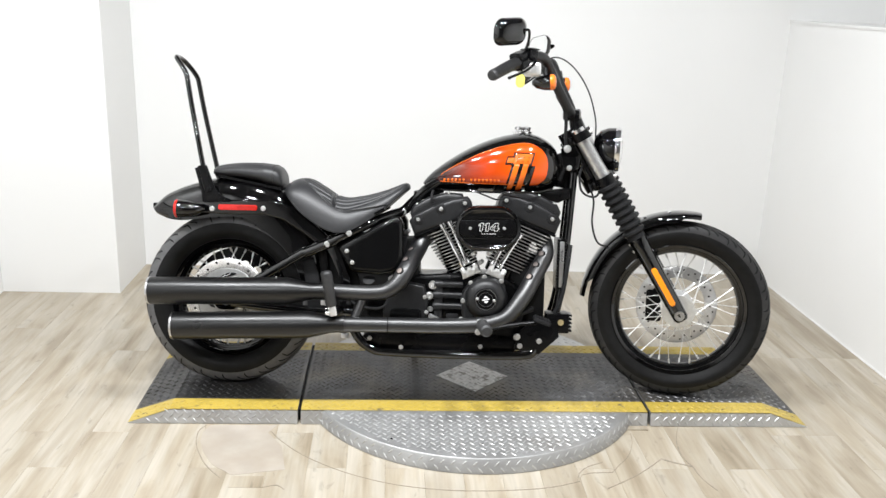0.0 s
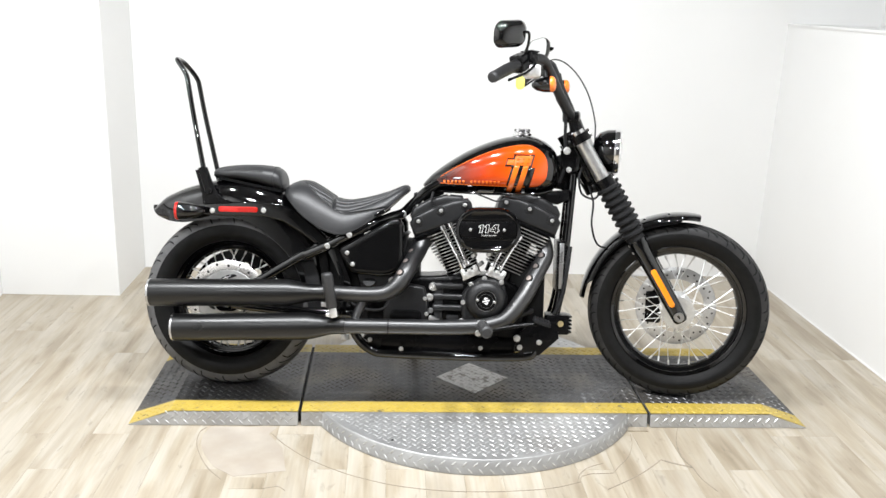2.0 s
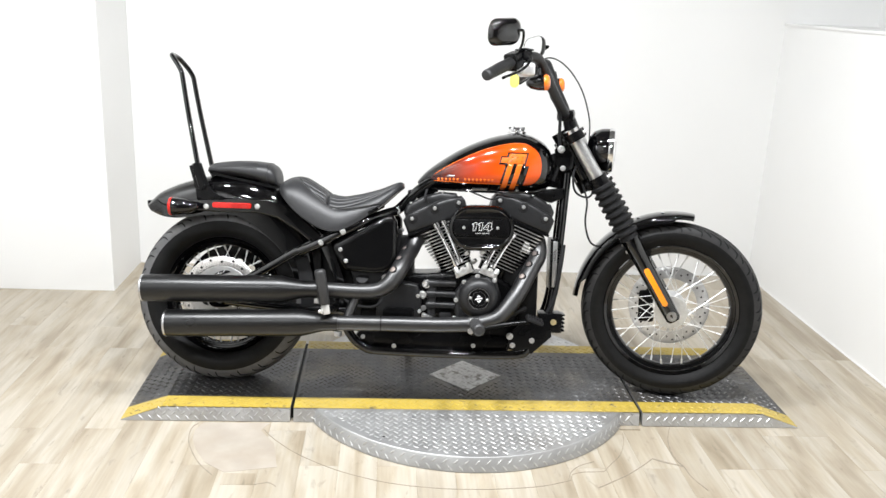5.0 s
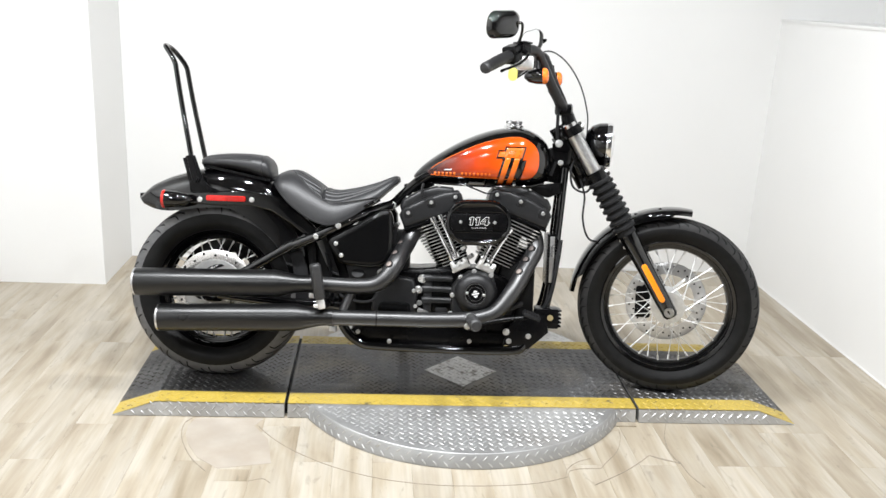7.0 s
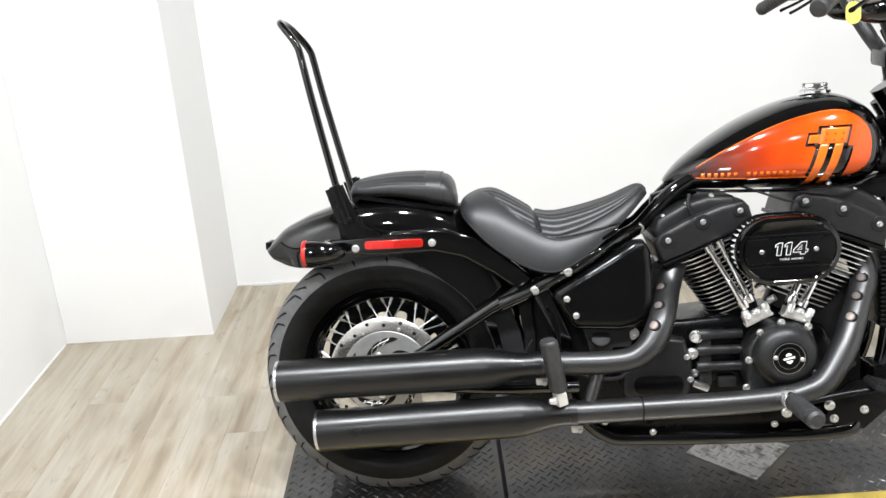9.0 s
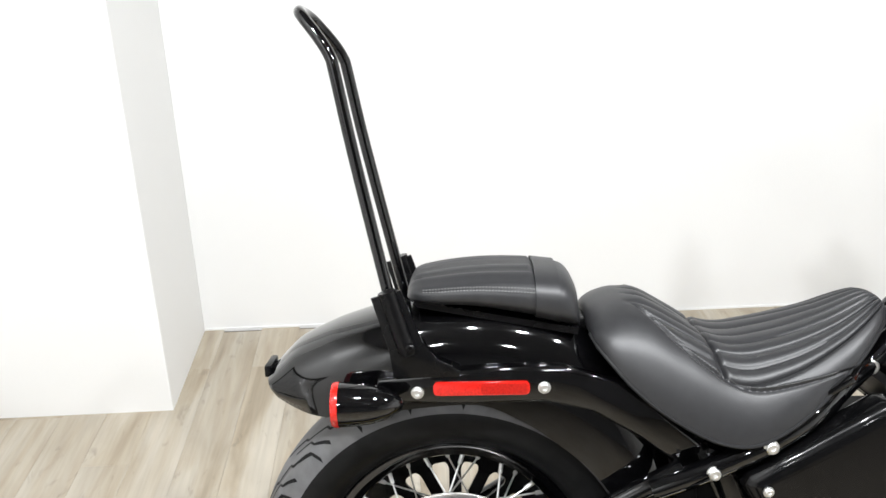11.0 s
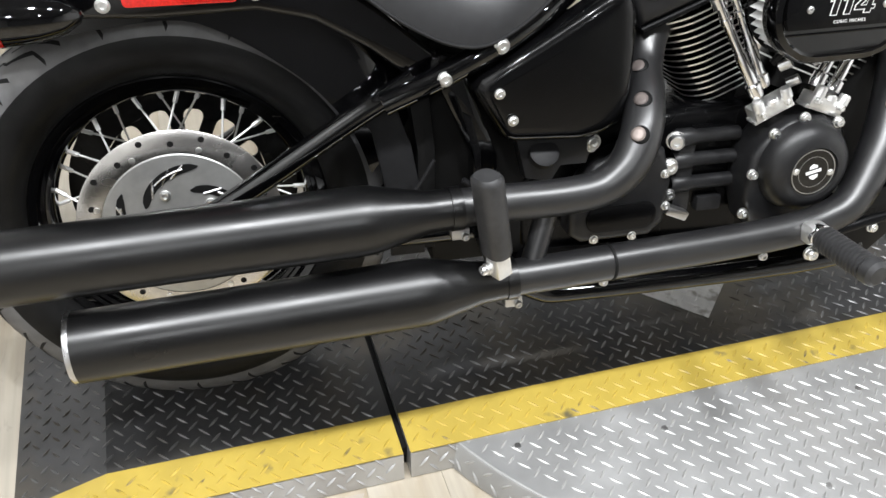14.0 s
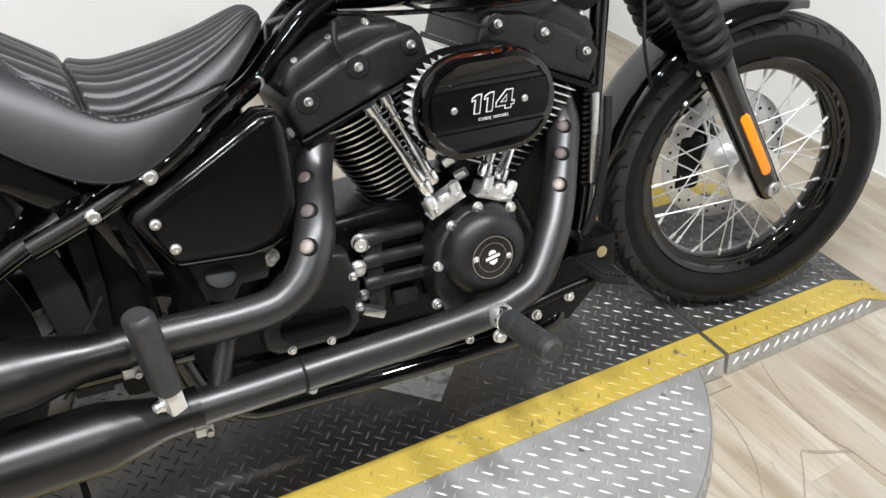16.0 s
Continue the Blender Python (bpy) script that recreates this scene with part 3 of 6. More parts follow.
# curved slots and bolts in the rear disc carrier; black plates paint the slots' shade
car = rw.children[-1]
for i in range(5):
    a0 = 2 * math.pi * i / 5 + 0.3
    inner_, outer_ = [], []
    for k in range(13):
        q = k / 12
        a = a0 + 1.30 * q
        rr = 0.058 + 0.038 * q
        hw_ = 0.0074 * math.sqrt(max(1 - (2 * q - 1) ** 4, 0.02))
        inner_.append(((rr - hw_) * math.sin(a), (rr - hw_) * math.cos(a)))
        outer_.append(((rr + hw_) * math.sin(a), (rr + hw_) * math.cos(a)))
    part("slot", prism(inner_ + outer_[::-1], -0.0022, (0, -0.0758, 0)), DARK, car)
    mids = [((p[0] + q[0]) / 2, (p[1] + q[1]) / 2) for p, q in zip(inner_, outer_)]
    # steel tubes stand in for the spokes seen through the slots
    for k in (3, 6, 8):
        (xa, za), (xb, zb) = inner_[k], outer_[k + 2]
        part("slot_web", tube([(xa, -0.0782, za), (xb, -0.0782, zb)], 0.0017, 6), STEEL, car)
    part("slot_web", tube([(x, -0.0786, z) for x, z in mids[5:11]], 0.0020, 6), STEEL, car)
    a = a0 + 0.62
    part("carrier_bolt", lathe([(0, 0.008), (0.004, 0.0075), (0.005, 0.004), (0.003, 0.0)], (0.054 * math.sin(a), -0.0765, 0.054 * math.cos(a)), (0, -1, 0), 14), BOLT, car)
for i in range(8):
    a = 2 * math.pi * (i + 0.4) / 8
    part("disc_button", lathe([(0, 0.0045), (0.0015, 0.0042), (0.002, 0.0)], (0.1195 * math.sin(a), -0.0745, 0.1195 * math.cos(a)), (0, -1, 0), 12), BOLT, car)
# belt pulley with petal windows, on the far side of the rear wheel
NP, R0, R1 = 14, 0.060, 0.130
for i in range(NP):
    left, right = [], []
    for k in range(15):
        q = k / 14
        r = R0 + (R1 - R0) * q
        half = math.pi / NP
        e = max(0.0, (r - (R1 - 0.020)) / 0.020)
        ha = 0.0105 / r + (half - 0.0105 / r) * (1 - math.sqrt(max(1 - e * e, 0.0)))
        a = 2 * math.pi * i / NP
        left.append((r * math.sin(a - ha), r * math.cos(a - ha)))
        right.append((r * math.sin(a + ha), r * math.cos(a + ha)))
    part("pulley_rib", prism(left + right[::-1], 0.006, (0, 0.080, 0)), SATIN, rw)
bm = lathe([(0.074, R1 - 0.001), (0.074, 0.176), (0.098, 0.176), (0.098, R1 - 0.001)], seg=72, closed=True)
part("belt_pulley", bm, SATIN, rw)


# the bars stand turned a little to the right
FT = Vector((1.272, 0, 0.950))
FE = Vector((1.650, 0, 0.318))           # fork foot, at the axle
FD = (FE - FT).normalized()
FN = Vector((-FD.z, 0, FD.x))            # square to the fork, forwards and up
STEER_AT = FT - FN * 0.055
STEER = Matrix.Translation(STEER_AT + Vector((0.003, 0.035, -0.010))) @ Matrix.Rotation(radians(-11.0), 4, -FD) @ Matrix.Translation(-STEER_AT)
UNSTEER = STEER.inverted()
fw.matrix_basis = STEER @ Matrix.Translation(FA)

# front fork
FLEN = (FE - FT).length


def sub(name, m=None):
    e = thing(name)
    e.parent = bike
    if m is not None:
        e.matrix_basis = m
    return e


def bolt(at, axis, parent, r=0.0075, h=0.007, mat=None, name="bolt"):
    """A domed cap screw with a socket."""
    prof = [(-0.002, r * 1.25), (0.001, r * 1.25), (0.0012, r), (h * 0.75, r), (h, r * 0.8), (h, r * 0.42), (h * 0.55, r * 0.38), (h * 0.55, 0.0)]
    return part(name, lathe(prof, at, axis, 14), mat or BOLT, parent)


OUT = (0, -1, 0)
fork = sub("front_fork", STEER)
for s in (-1, 1):
    side = Vector((0, s * 0.098, 0))
    part("stanchion", tube([FT + side + FD * q for q in (-0.015, 0.22)], 0.0262, 24), ALLOY, fork, "polished aluminium upper fork tube")
    prof = []
    for i in range(8):
        z0 = 0.196 + i * 0.0262
        prof += [(z0, 0.032), (z0 + 0.007, 0.0425), (z0 + 0.016, 0.0425), (z0 + 0.022, 0.032)]
    prof += [(0.406, 0.034), (0.418, 0.034)]
    part("fork_gaiter", lathe(prof, FT + side, FD, 28), SOFT, fork, "ribbed black rubber fork gaiter")
    part("lower_leg", lathe([(0.405, 0.0), (0.405, 0.030), (0.415, 0.034), (0.46, 0.032), (0.50, 0.030), (FLEN - 0.05, 0.0285), (FLEN + 0.014, 0.027), (FLEN + 0.024, 0.021), (FLEN + 0.027, 0.0)], FT + side, FD, 28), GLOSS, fork, "gloss black fork slider")
    end = FE + Vector((0, s * 0.122, 0))
    part("axle_nut", lathe([(0, 0.018), (0.006, 0.018), (0.009, 0.016), (0.009, 0.009), (0.003, 0.008), (0.003, 0)], end, (0, s, 0), 24), ALLOY, fork, "bare aluminium axle end")
    # amber strip reflector set in the leg
    a0, a1 = FT + FD * 0.545 + Vector((0, s * 0.127, 0)), FT + FD * 0.685 + Vector((0, s * 0.127, 0))
    up = FN * 0.0105
    bm = bmesh.new()
    ring0 = [a0 - up, a0 - up * 0.5 - FD * 0.008, a0 + up * 0.5 - FD * 0.008, a0 + up, a1 + up, a1 + up * 0.5 + FD * 0.008, a1 - up * 0.5 + FD * 0.008, a1 - up]
    bridge(bm, [[q - Vector((0, s * 0.02, 0)) for q in ring0], ring0, [a0.lerp(a1, 0.5) + (q - a0.lerp(a1, 0.5)) * 0.94 + Vector((0, s * 0.002, 0)) for q in ring0]])
    part("reflector", bm, AMBER, fork, "long amber reflector")
for d, h, nm in ((0.0, 0.032, "upper_clamp"), (0.182, 0.036, "lower_clamp")):
    bm = bmesh.new()
    c = FT + FD * d
    rr = Matrix((( FN.x, 0, -FD.x), (0, 1, 0), (FN.z, 0, -FD.z))).to_4x4()
    mm = Matrix.Translation(c) @ rr
    box((-0.052, -0.10, -h / 2), (0.030, 0.10, h / 2), 0.012, bm, 3, mm)
    for s in (-1, 1):
        lathe([(-h / 2, 0.0), (-h / 2, 0.036), (h / 2, 0.036), (h / 2, 0.0)], c + Vector((0, s * 0.098, 0)), FD, 24, bm)
    part(nm, bm, SATIN, fork, "satin black triple clamp")
    for s in (-1, 1):
        bolt(c + Vector((0, s * 0.098, 0)) + FN * 0.036, tuple(FN), fork, 0.006, 0.007)
part("steering_stem", tube([FT - FN * 0.055 + FD * -0.01, FT - FN * 0.055 + FD * 0.20], 0.03, 20), SATIN, fork)
for s in (-1, 1):
    part("fork_cap", lathe([(0, 0.024), (0.012, 0.024), (0.016, 0.018), (0.016, 0)], FT + Vector((0, s * 0.098, 0)) - FD * 0.016, -FD, 20), CHROME, fork)

# head lamp
lamp = sub("head_lamp", STEER)
HC = Vector((1.366, 0, 0.903))
part("shell", lathe([(-0.052, 0.0), (-0.050, 0.02), (-0.043, 0.046), (-0.027, 0.066), (0.0, 0.0765), (0.03, 0.0785), (0.032, 0.075)], HC, (1, 0, -0.03), 48), GLOSS, lamp, "gloss black lamp shell")
part("trim_ring", lathe([(0.028, 0.079), (0.036, 0.081), (0.046, 0.079), (0.050, 0.073), (0.046, 0.070), (0.030, 0.072)], HC, (1, 0, -0.03), 48, closed=True), CHROME, lamp, "bright chrome ring")
part("reflector_bowl", lathe([(0.043, 0.071), (0.03, 0.062), (0.012, 0.04), (0.004, 0.0)], HC, (1, 0, -0.03), 32), CHROME, lamp)
part("lens", lathe([(0.044, 0.071), (0.050, 0.055), (0.055, 0.03), (0.057, 0.0)], HC, (1, 0, -0.03), 32), LENS, lamp, "clear glass lens")
part("lamp_bracket", box((1.285, -0.022, 0.80), (1.345, 0.022, 0.845), 0.008), SATIN, lamp)

# handlebar with risers, grips and controls
bars = sub("handlebar", STEER)
for s in (-1, 1):
    part("riser", lathe([(-0.004, 0.0), (-0.004, 0.026), (0.02, 0.026), (0.06, 0.021), (0.085, 0.024), (0.085, 0.0)], (1.262, s * 0.045, 0.958), (-0.30, 0, 0.95), 20), SATIN, bars, "satin black bar riser")
half = [(1.235, 0, 1.024), (1.235, -0.05, 1.024)] + [tuple(UNSTEER @ Vector(q)) for q in ((1.203, -0.082, 1.036), (1.160, -0.128, 1.100), (1.120, -0.176, 1.168), (1.098, -0.215, 1.186), (1.06, -0.26, 1.178), (0.985, -0.330, 1.142), (0.930, -0.388, 1.104))]
full = [(x, -y, z) for x, y, z in half[:0:-1]] + half
part("bar", tube(smooth_path(full, 5), 0.0175, 16), WRINKLE, bars, "satin black bent bar")
bm = box((1.203, -0.070, 1.003), (1.265, 0.070, 1.045), 0.012)
part("bar_clamp", bm, SATIN, bars)
for s in (-1, 1):
    flip = Matrix.Diagonal((1, -s, 1, 1))
    def place_on(x, y, z):
        return flip @ (UNSTEER @ Vector((x, y, z)))
    g0, g1 = place_on(1.005, -0.303, 1.152), place_on(0.922, -0.395, 1.098)
    d = (g1 - g0).normalized()
    L_ = (g1 - g0).length
    prof = [(0.0, 0.0), (0.0, 0.021)]
    for i in range(9):
        q = 0.012 + i * (L_ - 0.025) / 9
        prof += [(q, 0.0175), (q + 0.003, 0.0185), (q + 0.010, 0.0185)]
    prof += [(L_ - 0.008, 0.019), (L_, 0.0165), (L_ + 0.003, 0.0)]
    part("grip", lathe(prof, g0, d, 22), PEGRUBBER, bars, "ribbed black rubber grip")
    c = g0 - d * 0.025
    m = Matrix.Translation(c) @ d.to_track_quat("X", "Z").to_matrix().to_4x4()
    part("switch_housing", box((-0.028, -0.026, -0.028), (0.028, 0.026, 0.030), 0.010, None, 3, m), SATIN, bars, "black switch housing")
    lev = [c + Vector((0.035, 0, 0.012)), c + d * 0.03 + Vector((0.066, s * 0.012, 0.004)), c + d * 0.09 + Vector((0.072, s * 0.01, -0.004)), c + d * 0.16 + Vector((0.058, s * 0.01, -0.006))]
    part("lever", tube(smooth_path(lev, 5), [0.007] * 15 + [0.0085], 10, flat=0.6), SATIN, bars, "black control lever")
    # mirror on its stem
    base = c + Vector((0.012, 0, 0.03))
    top = place_on(1.026, -0.335, 1.236) if s < 0 else UNSTEER @ Vector((1.172, 0.31, 1.290))
    part("mirror_stem", tube(smooth_path([base, base + Vector((0.012, s * 0.004, 0.03)), top + Vector((0.016, 0, 0.016)), top + Vector((-0.004, 0, 0.018))], 6), 0.0048, 10), GLOSS, bars, "thin black mirror stem")
    mir = Matrix.Translation(top + Vector((-0.044, s * 0.022, 0.012))) @ Matrix.Rotation(radians(-s * -38), 4, "Z") @ Matrix.Rotation(radians(4), 4, "Y")
    bm = bmesh.new()
    rings = []
    out = [(y, z - 0.10 * y * s) for y, z in rounded(0.136, 0.088, 0.036, 7)]
    for xx, k in ((-0.006, 0.97), (-0.006, 1.0), (0.004, 1.0), (0.016, 0.9), (0.026, 0.66), (0.030, 0.3)):
        rings.append([mir @ Vector((xx, y * k, z * k)) for y, z in out])
    bridge(bm, rings, True, False, True)
    head = part("mirror_head", bm, GLOSS, bars, "gloss black mirror shell")
    bm = bmesh.new()
    bridge(bm, [[mir @ Vector((-0.005, y * 0.965, z * 0.965)) for y, z in out], [mir @ Vector((-0.003, y * 0.965, z * 0.965)) for y, z in out]])
    part("mirror_glass", bm, MIRROR, head, "mirror glass")
    # bullet turn signal under the bar
    sc = place_on(1.118 if s < 0 else 1.146, -0.200, 1.104)
    sig = part("turn_signal", lathe([(-0.052, 0.0), (-0.05, 0.008), (-0.035, 0.020), (-0.01, 0.0265), (0.012, 0.0275), (0.014, 0.026), (0.014, 0.0)], sc, (1, 0, 0.05), 28), GLOSS, bars, "gloss black bullet indicator")
    part("signal_lens", lathe([(0.012, 0.027), (0.020, 0.0275), (0.027, 0.024), (0.032, 0.014), (0.033, 0.0)], sc, (1, 0, 0.05), 28), ORANGE_SIG, sig, "amber lens")
    part("signal_stalk", tube([sc + Vector((-0.005, -s * 0.01, 0.02)), sc + Vector((-0.01, -s * 0.022, 0.05))], 0.009, 10), SATIN, bars)
# brake fluid reservoir and master cylinder on the right grip
m = UNSTEER @ Matrix.Translation((1.052, -0.272, 1.180)) @ Matrix.Rotation(radians(-48), 4, "Z")
part("reservoir", box((-0.024, -0.020, -0.016), (0.024, 0.020, 0.019), 0.008, None, 3, m), SATIN, bars, "black brake fluid reservoir")
part("reservoir_cap", box((-0.026, -0.022, 0.019), (0.026, 0.022, 0.025), 0.004, None, 2, m), GLOSS, bars)
part("master_cylinder", tube([UNSTEER @ Vector(q) for q in ((1.075, -0.255, 1.150), (1.020, -0.300, 1.128))], 0.014, 14), ALLOY, bars, "bare aluminium master cylinder")
part("lever_bracket", box((1.035, -0.290, 1.116), (1.090, -0.235, 1.160), 0.011, None, 3, UNSTEER), BRIGHTAL, bars, "bare aluminium clamp")

# yellow tag hanging at the right grip
tag = sub("hang_tag")
bm = prism(rounded(0.030, 0.044, 0.014, 5, 1.020, 1.094), 0.0015, (0, -0.312, 0))
part("tag_card", bm, YTAG, tag, "yellow plastic tag")
part("tag_string", tube(smooth_path([(1.02, -0.311, 1.116), (1.024, -0.300, 1.132), (1.030, -0.292, 1.146)], 4), 0.0012, 6), DARK, tag)

# cables and hoses
def cable(name, pts, r=0.0035, mat=None, parent=None):
    return part(name, tube(smooth_path(pts if parent else [UNSTEER @ Vector(q) for q in pts], 7), r, 8), mat or SOFT, parent or bars)


cable("brake_hose", [(1.075, -0.25, 1.150), (1.150, -0.16, 1.195), (1.225, -0.06, 1.175), (1.285, -0.02, 1.10), (1.317, -0.01, 1.00), (1.322, 0.0, 0.92), (1.335, 0.02, 0.80)], 0.0027, PEGRUBBER)
cable("clutch_cable", [(1.075, 0.25, 1.150), (1.15, 0.15, 1.18), (1.215, 0.07, 1.08), (1.245, 0.05, 0.95), (1.25, 0.05, 0.80)], 0.004)
cable("wiring_loom", [(1.165, -0.10, 1.07), (1.20, -0.075, 1.01), (1.205, -0.06, 0.93), (1.21, -0.055, 0.84), (1.19, -0.05, 0.77)], 0.006)
cable("brake_hose", [(1.30, -0.03, 0.76), (1.315, -0.055, 0.70), (1.31, -0.07, 0.62), (1.335, -0.06, 0.55), (1.40, 0.02, 0.53)], 0.0035)
cable("lamp_wire", [(1.29, -0.03, 0.845), (1.262, -0.055, 0.80), (1.27, -0.06, 0.735), (1.315, -0.07, 0.715), (1.345, -0.06, 0.75)], 0.004)

# front fender hugging the wheel
def fender_shell(rows, w, th=0.003, p=0.62, seg=20):
    """Rows of (top x, top z, edge x, edge z, half width): an arched sheet."""
    bm = bmesh.new()
    rings = []
    for tx, tz, ex, ez, hw in rows:
        ring = []
        for k in range(seg + 1):
            a = math.pi * k / seg
            f = max(math.sin(a), 0) ** p
            ring.append(Vector((ex + (tx - ex) * f, -hw * math.copysign(abs(math.cos(a)) ** 0.75, math.cos(a)), ez + (tz - ez) * f)))
        for k in range(seg, -1, -1):
            a = math.pi * k / seg
            f = max(math.sin(a), 0) ** p * 0.97
            d = Vector((ex - tx, 0, ez - tz)).normalized() * th
            ring.append(Vector((ex + (tx - ex) * f, -(hw - th) * math.copysign(abs(math.cos(a)) ** 0.75, math.cos(a)), ez + (tz - ez) * f)) + (d if 0 < k < seg else Vector()))
        rings.append(ring)
    bridge(bm, rings)
    return bm


rows = []
for i in range(29):
    a = radians(80 + 94 * i / 28)
    tip = min(i, 28 - i) / 3.0
    hw = 0.066 * min(1.0, 0.72 + 0.28 * tip)
    rows.append((FA.x + 0.366 * math.cos(a), FA.z + 0.366 * math.sin(a), FA.x + (0.332 if tip > 1 else 0.345) * math.cos(a), FA.z + (0.332 if tip > 1 else 0.345) * math.sin(a), hw))
ff = part("front_fender", fender_shell(rows, 0.066), GLOSS, bike, "gloss black front fender")
ff.matrix_basis = STEER
for s in (-1, 1):
    b0 = FT + FD * 0.44 + Vector((0, s * 0.075, 0))
    part("fender_bracket", box((-0.014, -0.008, -0.05), (0.014, 0.008, 0.05), 0.004, None, 2, Matrix.Translation(b0 + Vector((0.005, 0, -0.01))) @ Matrix.Rotation(radians(-20), 4, "Y")), GLOSS, ff)
for q in (0.40, 0.43, 0.46):
    bolt(FT + FD * q - FN * 0.030 + Vector((0, -0.085, 0)), OUT, ff, 0.0055, 0.006)
for a in (98, 112):
    part("rivet", lathe([(0, 0.007), (0.003, 0.006), (0.004, 0)], (FA.x + 0.3665 * math.cos(radians(a)), -0.02, FA.z + 0.3665 * math.sin(radians(a))), (math.cos(radians(a)), 0, math.sin(radians(a))), 12), CHROME, ff)
# front caliper on the far leg
part("brake_caliper", box((1.535, 0.055, 0.245), (1.600, 0.115, 0.375), 0.016, None, 3), SATIN, fork, "black brake caliper")

# rear fender
rows = [(-0.292, 0.642, -0.270, 0.616, 0.070), (-0.270, 0.665, -0.243, 0.606, 0.084), (-0.245, 0.687, -0.215, 0.598, 0.094), (-0.205, 0.707, -0.185, 0.595, 0.098), (-0.165, 0.723, -0.150, 0.596, 0.100), (-0.076, 0.748, -0.060, 0.608, 0.101), (0.02, 0.757, 0.035, 0.612, 0.101),
        (0.11, 0.746, 0.100, 0.584, 0.101), (0.18, 0.720, 0.146, 0.552, 0.101), (0.24, 0.675, 0.193, 0.512, 0.101), (0.29, 0.615, 0.229, 0.468, 0.101), (0.325, 0.54, 0.252, 0.425, 0.100), (0.345, 0.47, 0.268, 0.375, 0.098)]
tab = [(i, *r) for i, r in enumerate(rows)]
fine = [lerp_table(tab, i / 4) for i in range(4 * (len(rows) - 1) + 1)]
rf = part("rear_fender", fender_shell(fine, 0.1, 0.003, 0.55, 28), GLOSS, bike, "gloss black rear fender")
rf.data.shade_smooth()
rf.data.set_sharp_from_angle(angle=radians(80))
part("tail_bracket", box((-0.300, -0.028, 0.634), (-0.289, 0.028, 0.653), 0.003), SATIN, rf)
for s in (-1, 1):
    out = [(-0.112, 0.661), (-0.118, 0.646), (-0.112, 0.626), (0.00, 0.620), (0.13, 0.623), (0.20, 0.606), (0.27, 0.563), (0.335, 0.512), (0.372, 0.502), (0.385, 0.520), (0.36, 0.552), (0.29, 0.612), (0.235, 0.653), (0.16, 0.675), (0.06, 0.676)]
    b = prism(out, s * 0.022, (0, s * 0.098, 0), 0.007, None, 3)
    st = part("fender_strut", b, GLOSS, bike, "gloss black fender strut cover")
    b = prism(rounded(0.140, 0.0200, 0.007, 4, 0.038, 0.6465), s * 0.008, (0, s * 0.118, 0), 0.002)
    lens_ = part("reflector", b, RED, st, "red side reflector")
    part("reflector_cell", prism(rounded(0.066, 0.0150, 0.003, 3, 0.0705, 0.6468), s * 0.0008, (0, s * 0.1258, 0)), DEEPRED, lens_, "darker ribbed red cell")
    for k in range(21):
        part("cell_rib", box((0.0400 + k * 0.003, s * 0.1267 - 0.0004, 0.6405), (0.0410 + k * 0.003, s * 0.1267 + 0.0004, 0.6425)), RED, lens_, smooth=False)
    for bx, bz in ((-0.055, 0.640), (0.129, 0.645)):
        bolt((bx, s * 0.119, bz), (0, s, 0), st, 0.0076, 0.007)
    # bullet rear lamps
    sc = Vector((-0.134, s * 0.156, 0.638))
    sig = part("tail_signal", lathe([(0.062, 0.0), (0.058, 0.009), (0.040, 0.021), (0.012, 0.0285), (-0.018, 0.0315), (-0.030, 0.032), (-0.030, 0.0)], sc, (1, 0, 0), 32), GLOSS, bike, "gloss black bullet tail lamp")
    part("signal_lens", lathe([(-0.029, 0.0325), (-0.034, 0.0328), (-0.039, 0.031), (-0.041, 0.022), (-0.042, 0.0)], sc, (1, 0, 0), 32), RED, sig, "red lens")
    part("signal_stalk", tube([sc + Vector((0.02, 0, 0)), sc + Vector((0.03, -s * 0.045, 0.004))], 0.010, 12), GLOSS, sig)

# passenger back rest hoop (sissy bar)
sis = sub("sissy_bar")
h = [(-0.072, -0.095, 0.690), (-0.094, -0.090, 0.78), (-0.138, -0.076, 0.985), (-0.160, -0.070, 1.100), (-0.165, -0.068, 1.120), (-0.178, -0.063, 1.143), (-0.202, -0.049, 1.174), (-0.212, -0.029, 1.185), (-0.215, 0, 1.188)]
h = h + [(x, -y, z) for x, y, z in h[-2::-1]]
part("hoop", tube(smooth_path(h, 5), 0.0090, 14), GLOSS, sis, "gloss black steel hoop")
for s in (-1, 1):
    out = [(-0.117, 0.783), (-0.074, 0.795), (-0.060, 0.755), (-0.044, 0.715), (-0.024, 0.690), (0.008, 0.674), (0.006, 0.664), (-0.088, 0.664), (-0.094, 0.705)]
    part("side_plate", prism(out, s * 0.007, (0, s * 0.116, 0), 0.0015), SATIN, sis, "satin black mounting plate")
    part("socket", tube([(-0.066, s * 0.121, 0.700), (-0.094, s * 0.121, 0.793)], 0.0135, 14), SATIN, sis)
    bolt((-0.062, s * 0.134, 0.712), (0, s, 0), sis, 0.006, 0.004, SATIN)


